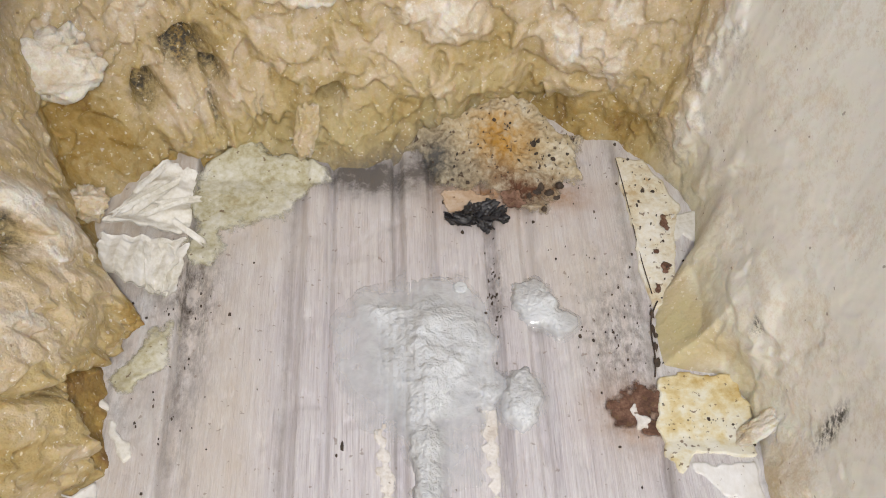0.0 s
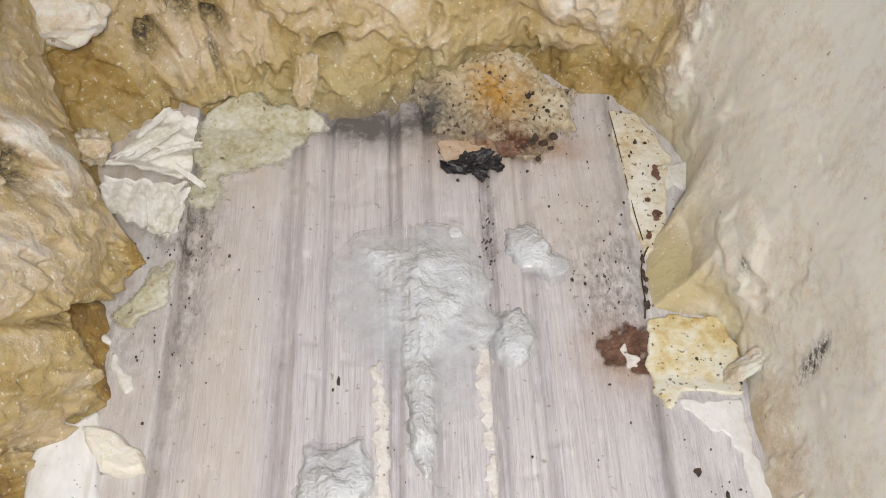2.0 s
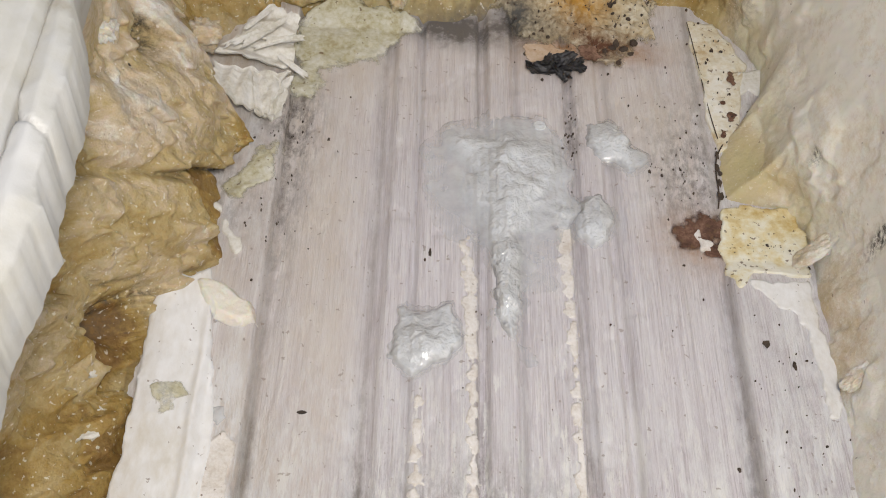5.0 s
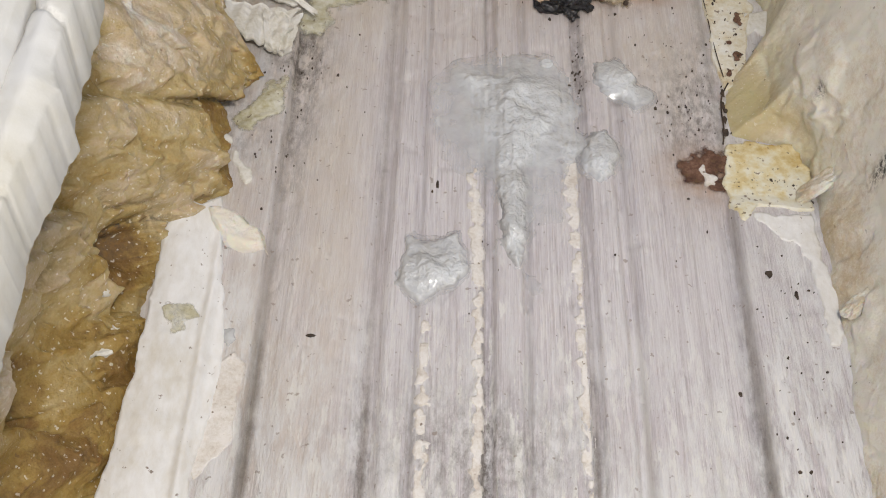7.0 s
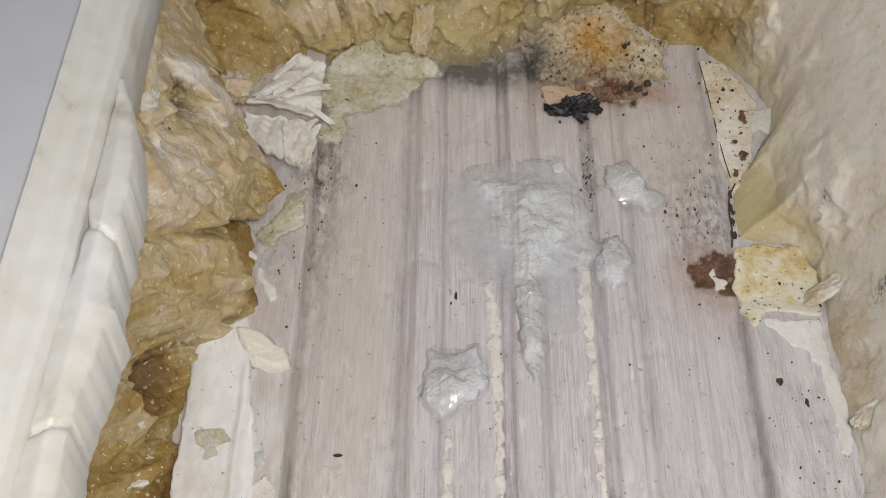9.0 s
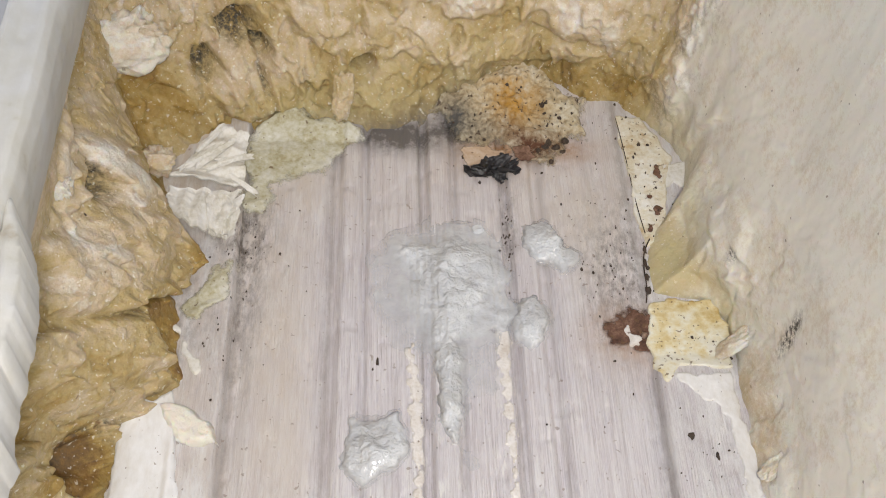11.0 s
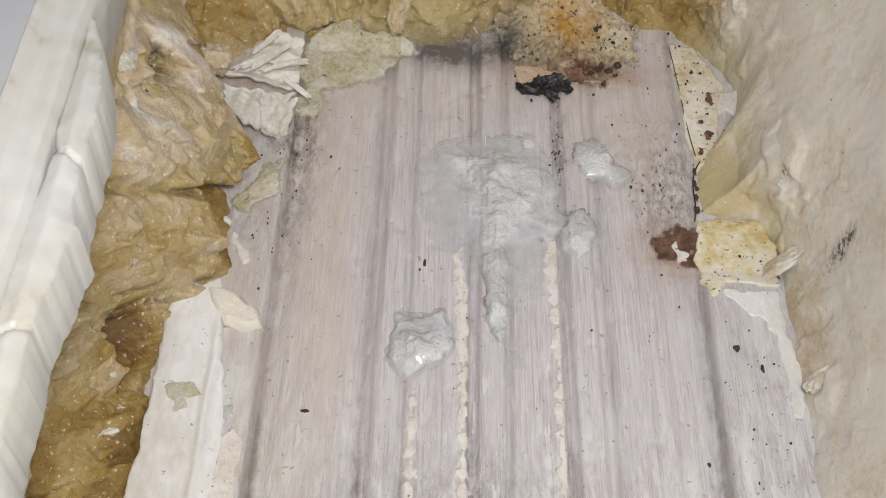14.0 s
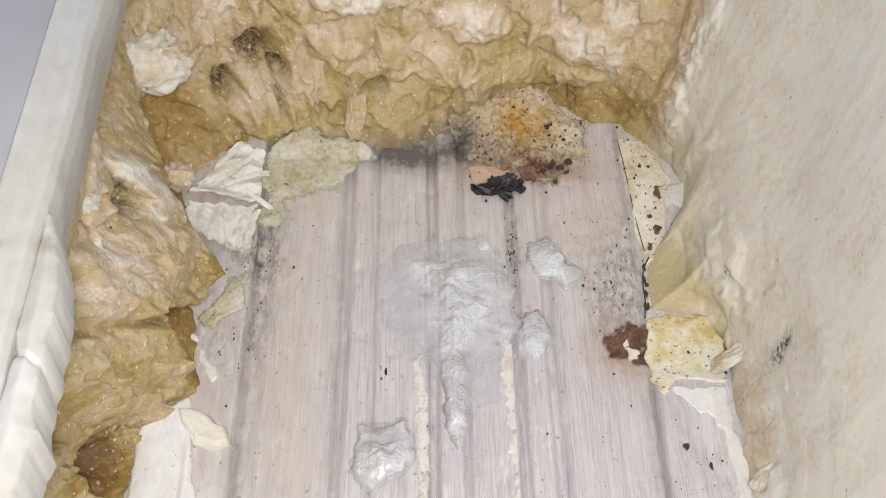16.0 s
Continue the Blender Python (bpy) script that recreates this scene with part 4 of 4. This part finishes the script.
film("rust_scale", [(0.0475, 0.2455), (0.0560, 0.2465), (0.0575, 0.2400), (0.0520, 0.2360), (0.0490, 0.2390)], RUST, "thin reddish-brown rust scale", "rust scale", 0.0012, 255, rag=0.0014, curl=0.002, fade=0.0016)
film("tan_crust", [(0.0295, 0.2460), (0.0360, 0.2490), (0.0475, 0.2440), (0.0500, 0.2375), (0.0400, 0.2360), (0.0300, 0.2350)],
     worn_edge(plain_material("tan_crust", [(0.3, (0.36, 0.22, 0.13)), (0.5, (0.50, 0.36, 0.24)), (0.7, (0.60, 0.49, 0.38))], 80, 0.8, speck=0.66)), "thin tan crust on the panel", "crust", 0.0005, 256, rag=0.0016, fade=0.0022)
liner = film("liner_flap", [(-0.0835, 0.118), (-0.0805, 0.1295), (-0.0745, 0.1290), (-0.0690, 0.1360), (-0.0682, 0.128), (-0.0665, 0.115), (-0.0625, 0.09), (-0.0615, 0.07), (-0.0645, 0.043),
                            (-0.063, 0.0), (-0.063, -0.1), (-0.0885, -0.1), (-0.0860, 0.04), (-0.0835, 0.07)], LINER, "torn white plastic liner flap with a raised ridge", "liner flap", 0.0009, 260, rag=0.0006,
             lift=lambda x, y: 0.0050 * smoothstep(-0.064, -0.079, x) + 0.0024 * np.exp(-((x + 0.0672 + 0.0004 * fbm(P3(x * 0, y), 60, 2, 263)) / 0.0016) ** 2) * smoothstep(0.130, 0.110, y)
             + 0.0006 * fbm(P3(x, y), 60, 3, 264), step=0.0007)
part("adhesive_patch", patch_mesh("adhesive_patch", [(-0.0800, 0.0910), (-0.0720, 0.0940), (-0.0690, 0.0900), (-0.0730, 0.0880), (-0.0715, 0.0850), (-0.0750, 0.0820), (-0.0790, 0.0870)], PALE, lambda x, y, d: 0.0003 * smoothstep(0, 0.002, d),
     lambda x, y: flat_panel(x, y) + 0.0012 + 0.0050 * smoothstep(-0.064, -0.079, x), 0.0005, 0.0014, 220, 610, {"fade": lambda x, y, d, h: np.clip(d / 0.0025, 0, 0.5)}), liner, "beige torn patch of old adhesive")
part("blister", patch_mesh("blister", [(-0.0625, 0.0880), (-0.0595, 0.0885), (-0.0580, 0.0850), (-0.0605, 0.0825), (-0.0630, 0.0850)], SEALANT, lambda x, y, d: 0.0008 * np.sqrt(smoothstep(0, 0.002, d)), lambda x, y: flat_panel(x, y) + 0.0004,
     0.0004, 0.0006, 300, 611, {"thick": lambda x, y, d, h: np.full(len(x), 0.45)}), liner, "small grey blister")
film("liner_flake", [(-0.0655, 0.074), (-0.0585, 0.081), (-0.0555, 0.077), (-0.0560, 0.052), (-0.0600, 0.049), (-0.0645, 0.040), (-0.0640, 0.060)], CHALK, "cream paint flake on the panel edge", "paint flake", 0.0004, 270, rag=0.001)
film("edge_flake", [(0.0985, 0.141), (0.1165, 0.142), (0.1185, 0.12), (0.119, 0.098), (0.1155, 0.095), (0.1150, 0.112), (0.1130, 0.126), (0.1060, 0.134)], LINER, "flaking white skin along the panel lip", "flake", 0.0005, 275, rag=0.0016)
for name, poly, seed in (("paint_strip", [(0.0380, 0.165), (0.0424, 0.163), (0.0428, 0.10), (0.0425, -0.06), (0.0400, -0.06), (0.0402, 0.08), (0.0395, 0.12)], 280),
                         ("paint_strip", [(0.0062, 0.153), (0.0088, 0.155), (0.0098, 0.149), (0.0120, 0.14), (0.0122, 0.08), (0.0122, -0.06), (0.0092, -0.06), (0.0096, 0.08), (0.0085, 0.13)], 285),
                         ("paint_strip", [(-0.0062, 0.098), (-0.0048, 0.098), (-0.0035, 0.05), (-0.003, -0.06), (-0.0062, -0.06)], 290)):
    film(name, poly, CHALK, "strip of flaking cream paint along a rib", "paint strip", 0.00014, seed, rag=0.0016, rag_scale=420, base=panel_z, group="cream strips on the ribs")


def with_tone(me, age, mould_shade=0.0, green=0.0):
    for key, v in (("age", age), ("mould_shade", mould_shade), ("green", green), ("soot", 0.0), ("crust", 0.8)):
        if key not in me.attributes:
            at = me.attributes.new(key, "FLOAT", "POINT")
            at.data.foreach_set("value", np.full(len(me.vertices), v, dtype=np.float32))
    return me


slab = patch_mesh("foam_slab", [(-0.0735, 0.1290), (-0.0645, 0.1295), (-0.0560, 0.1235), (-0.0535, 0.117), (-0.0575, 0.1155), (-0.0662, 0.1165)], FOAM,
                  lambda x, y, d: 0.0030 * smoothstep(0, 0.0015, d) + 0.0006 * fbm(P3(x, y), 150, 3, 301), lambda x, y: np.maximum(panel_z(x, y), 0.0008) + 0.0022 * smoothstep(-0.060, -0.070, x), 0.0006, 0.0008, 200, 300)
thing("foam_slab", with_tone(slab, 0.0), "small pale foam slab resting on the torn liner", "foam piece")


# crumpled sheets
def crumple(name, corners, mat, pleats=0, amp=0.001, seed=0, nx=46, ny=34, thick=0.00035, ragged=0.08):
    a, b, c, d = [np.array(k, float) for k in corners]
    U, V = [k.ravel() for k in np.meshgrid(np.linspace(0, 1, nx), np.linspace(0, 1, ny), indexing="ij")]
    k = np.stack([U, V, U * 0 + seed], 1)
    V2 = V + ragged * fbm(k, 7, 3, seed) * smoothstep(0.5, 1, np.abs(V - 0.5) * 2)
    U2 = U + ragged * fbm(k, 7, 3, seed + 1) * smoothstep(0.5, 1, np.abs(U - 0.5) * 2)
    Q = (a * ((1 - U2) * (1 - V2))[:, None] + b * (U2 * (1 - V2))[:, None] + c * (U2 * V2)[:, None] + d * ((1 - U2) * V2)[:, None])
    nrm = np.cross(b - a, d - a)
    nrm /= np.linalg.norm(nrm)
    if nrm[2] < 0:
        nrm = -nrm
    wave = fbm(k, 3, 4, seed + 2) * 1.4 + np.abs(fbm(k, 6, 3, seed + 3)) * 1.2
    if pleats:
        ph = U2 * pleats + 0.25 * fbm(k, 3, 2, seed + 4)
        wave = wave * 0.5 + 1.3 * np.abs((ph % 1) - 0.5) * 2
    Q = Q + nrm * (amp * wave)[:, None]
    n = len(Q)
    F = grid_faces(nx, ny)
    idx = np.arange(n).reshape(nx, ny)
    loop = np.concatenate([idx[:, 0], idx[-1, 1:], idx[-2::-1, -1], idx[0, -2:0:-1]])
    nxt = np.roll(loop, -1)
    side = np.stack([loop, nxt, nxt + n, loop + n], 1)
    return mesh_from(name, np.concatenate([Q, Q - nrm * thick]), np.concatenate([F, F[:, ::-1] + n, side]), mat, True)


paper = tagged(new("torn_paper", None), "crumpled torn white foil paper stuck by the foam", "torn paper")
part("sheet", crumple("sheet", [(-0.0805, 0.2165, 0.010), (-0.0550, 0.2180, 0.006), (-0.0580, 0.1970, 0.006), (-0.0785, 0.2000, 0.0125)], PAPER, 4, 0.0013, 310), paper)
part("sheet", crumple("sheet", [(-0.0665, 0.2145, 0.009), (-0.0535, 0.2160, 0.005), (-0.0560, 0.1985, 0.0035), (-0.0640, 0.1955, 0.008)], PAPER, 2, 0.0014, 315), paper)
part("sheet", crumple("sheet", [(-0.0790, 0.2200, 0.012), (-0.0650, 0.2480, 0.010), (-0.0530, 0.2450, 0.007), (-0.0545, 0.2220, 0.004)], PAPER, 3, 0.0014, 320), paper)
for i, (x, y, z, a, ln) in enumerate(((-0.0760, 0.2200, 0.0150, 48, 0.020), (-0.0730, 0.2210, 0.0155, 42, 0.022), (-0.0695, 0.2205, 0.0150, 52, 0.020), (-0.0660, 0.2215, 0.0135, 35, 0.016),
                                      (-0.0590, 0.2230, 0.0090, -35, 0.013), (-0.0630, 0.2260, 0.0125, 20, 0.014), (-0.0700, 0.2290, 0.0150, 60, 0.016))):
    c, s = math.cos(radians(a)), math.sin(radians(a))
    w = 0.0013 + 0.0004 * (i % 3)
    part("sliver", crumple("sliver", [(x, y, z), (x + ln * c, y + ln * s, z - 0.002), (x + ln * c - w * s, y + ln * s + w * c, z - 0.001), (x - w * s, y + w * c, z + 0.001)], PAPER, 0, 0.0005, 330 + i, 22, 6, 0.0003, 0.15), paper)

char = tagged(new("charred_flake", None), "black charred crumpled flake lying on the panel", "charred flake")
for i, (x, y, lx, ly, a, z) in enumerate(((0.0400, 0.2335, 0.016, 0.0050, 8, 0.0022), (0.0345, 0.2320, 0.010, 0.0028, -6, 0.0016), (0.0425, 0.2355, 0.010, 0.0050, 25, 0.0036), (0.0455, 0.2330, 0.010, 0.0035, -18, 0.0028),
                                          (0.0385, 0.2345, 0.006, 0.0045, 60, 0.0040), (0.0430, 0.2300, 0.006, 0.0035, -40, 0.0022), (0.0480, 0.2350, 0.006, 0.0025, 30, 0.0030))):
    m = pose(x, y, z, 10 * (-1) ** i, 14 * (-1) ** (i // 2), a)
    part("flake", crumple("flake", [m @ Vector(k) for k in ((-lx / 2, -ly / 2, 0), (lx / 2, -ly / 2, 0), (lx / 2, ly / 2, 0), (-lx / 2, ly / 2, 0))], CHAR, 0, 0.0012, 350 + i, 24, 16, 0.0006, 0.3), char)

for i, (x, y, z, lx, ly, a, tilt) in enumerate(((-0.0935, 0.0720, 0.0170, 0.0075, 0.0036, 25, 25), (-0.0950, 0.0880, 0.0230, 0.0085, 0.0045, 15, 30), (-0.0945, 0.0630, 0.0150, 0.0075, 0.0034, 5, 25), (-0.0890, 0.0800, 0.0120, 0.0050, 0.0026, -20, 30))):
    m = pose(x, y, z, 0, tilt, a)
    thing("white_chip", crumple("white_chip", [m @ Vector(k) for k in ((-lx / 2, -ly / 2, 0), (lx / 2, -ly / 2, 0), (lx / 2, ly / 2, 0), (-lx / 2, ly / 2, 0))], PAPER, 0, 0.0008, 370 + i, 16, 12, 0.0005, 0.3),
          "small white plastic chip lodged in the foam", "chip", "chips in the foam")


# ---- torn pieces still hanging on the foam walls ----
def chunk(p, size, turn, age, seed, mould_shade=0.0):
    bm = bmesh.new()
    bmesh.ops.create_icosphere(bm, subdivisions=5, radius=1)
    V = np.array([v.co[:] for v in bm.verts])
    me = bpy.data.meshes.new("foam_chunk")
    for f in bm.faces:
        f.smooth = True
    bm.to_mesh(me)
    bm.free()
    V = np.sign(V) * np.abs(V) ** 0.75
    S = V * np.array(size)
    h1, t1, _ = fracture(S + seed, max(size) * 0.40, seed)
    S = S * (1 + 0.40 * fbm(V + seed, 1.1, 4, seed + 1) + 0.30 * fbm(V + seed, 3.2, 4, seed + 2) + 0.14 * h1)[:, None] + 0.0007 * np.stack([fbm(S + seed, 260, 3, seed + 5 + k) for k in range(3)], 1)
    M = np.array(pose(*p, *turn))
    S = S @ M[:3, :3].T + M[:3, 3]
    me.vertices.foreach_set("co", S.astype(np.float32).ravel())
    me.update()
    me.materials.append(FOAM)
    at = me.attributes.new("age", "FLOAT", "POINT")
    at.data.foreach_set("value", np.clip(age + 0.15 * (t1 - 0.5), 0, 1).astype(np.float32))
    part("foam_chunk", with_tone(me, age, mould_shade), wall_foam)


for p, size, turn, age in (
        ((-0.0175, 0.2600, 0.0150), (0.0040, 0.0020, 0.0095), (-25, 8, 0), 0.32), ((-0.0960, 0.2500, 0.0500), (0.0160, 0.0070, 0.0100), (-20, 10, 25), 0.10),
        ((-0.0830, 0.2230, 0.0180), (0.0060, 0.0050, 0.0050), (0, 20, 10), 0.26), ((-0.0965, 0.1660, 0.0720), (0.0040, 0.0040, 0.0040), (0, 0, 0), 0.05),
        ((0.1190, 0.1510, 0.0080), (0.0016, 0.0034, 0.0090), (-12, 40, -8), 0.12),
        ((0.1205, 0.1020, 0.0140), (0.0014, 0.0028, 0.0060), (-10, 35, 0), 0.10)):
    chunk(p, size, turn, age, 400 + int(abs(p[0]) * 4000) + int(p[1] * 1000))


# ---- fibres and dirt ----
def hair(points, r):
    cu = bpy.data.curves.new("bristle", "CURVE")
    cu.dimensions, cu.bevel_depth, cu.bevel_resolution = "3D", r, 2
    sp = cu.splines.new("NURBS")
    sp.points.add(len(points) - 1)
    for q, (co) in zip(sp.points, points):
        q.co = (*co, 1)
    sp.use_endpoint_u, sp.order_u = True, 3
    cu.materials.append(SPECK)
    return cu


thing("bristle", hair([(-0.079, 0.172, 0.024), (-0.0755, 0.1700, 0.0200), (-0.0735, 0.1665, 0.018), (-0.0720, 0.1660, 0.015)], 0.0004), "dark curved bristle poking out of the foam", "bristle")
thing("dark_line", hair([(0.0922, 0.2625, 0.0014), (0.0932, 0.2480, 0.0016), (0.0940, 0.2330, 0.0016), (0.0948, 0.2150, 0.0016), (0.0962, 0.2030, 0.0018)], 0.0002), "thin dark line along the edge of the cream film", "dirt line")
thing("dark_line", hair([(0.0975, 0.2000, 0.0020), (0.0945, 0.1950, 0.0014), (0.0935, 0.1860, 0.0014), (0.0938, 0.1780, 0.0014), (0.0925, 0.1720, 0.0012)], 0.00026), "thin dark line at the foot of the green foam", "dirt line")
thing("bristle", hair([(-0.0985, 0.1800, 0.0720), (-0.0970, 0.1745, 0.0640), (-0.0945, 0.1690, 0.0600), (-0.0905, 0.1650, 0.0590)], 0.00025), "dark thread in a foam crack", "bristle")

rng = np.random.default_rng(7)
spots = [(-0.0030, 0.1485, 0.0007, 0.0024), (-0.0045, 0.1455, 0.0004, 0.0007), (0.0995, 0.1185, 0.0013, 0.0014), (0.1070, 0.1110, 0.0006, 0.0016), (-0.0380, 0.0895, 0.0016, 0.0006),
         (0.0938, 0.1770, 0.0011, 0.0022), (0.0943, 0.1830, 0.0008, 0.0020), (0.0945, 0.1890, 0.0007, 0.0022), (0.0950, 0.1950, 0.0007, 0.0020), (0.0945, 0.1650, 0.0020, 0.0009), (0.0985, 0.1660, 0.0014, 0.0009),
         (0.0300, 0.2415, 0.0011, 0.0014), (0.0355, 0.2280, 0.0006, 0.0009), (0.1185, 0.1485, 0.0008, 0.0010), (0.0690, 0.2440, 0.0018, 0.0012), (0.0620, 0.2455, 0.0020, 0.0014), (0.0560, 0.2520, 0.0012, 0.0014)]
for cx, cy, sx, sy, n in ((0.0455, 0.202, 0.0016, 0.012, 38), (0.083, 0.188, 0.008, 0.020, 60), (-0.045, 0.195, 0.012, 0.030, 26), (-0.057, 0.170, 0.008, 0.025, 30), (0.055, 0.255, 0.014, 0.012, 55),
                          (0.066, 0.262, 0.009, 0.011, 45), (0.105, 0.155, 0.008, 0.008, 40), (0.103, 0.090, 0.006, 0.030, 40), (0.02, 0.15, 0.05, 0.06, 14), (0.100, 0.235, 0.004, 0.015, 25)):
    for x, y in zip(rng.normal(cx, sx, n), rng.normal(cy, sy, n)):
        r = 0.00018 + 0.00045 * rng.random() ** 3
        spots.append((x, y, r * (0.7 + 0.6 * rng.random()), r * (0.8 + 0.9 * rng.random())))
verts, faces = [], []
for x, y, rx, ry in spots:
    zz = float(panel_z(x, y)) + 0.0002
    if y > 0.245 and 0.03 < x < 0.08:
        zz += 0.25 * (y - 0.245) + 0.0016
    elif x > 0.0925 and y > 0.14:
        zz = 0.0020
    k0 = len(verts)
    w = rng.random(8) * 0.7 + 0.6
    for ring, (q, h) in enumerate(((1.0, -0.0004), (0.7, 0.0002), (0.3, 0.0003))):
        for j in range(8):
            a = j * math.pi / 4
            verts.append((x + rx * q * w[j] * math.cos(a), y + ry * q * w[j] * math.sin(a), zz + h))
    for ring in range(2):
        for j in range(8):
            a, b = k0 + ring * 8 + j, k0 + ring * 8 + (j + 1) % 8
            faces.append((a, b, b + 8, a + 8))
    faces.append((k0 + 16, k0 + 17, k0 + 18, k0 + 19))
    faces.append((k0 + 16, k0 + 19, k0 + 20, k0 + 23))
    faces.append((k0 + 20, k0 + 21, k0 + 22, k0 + 23))
thing("dirt_specks", mesh_from("dirt_specks", verts, faces, SPECK), "scattered dark brown specks of dirt on the panel", "dirt", kind="stuff")
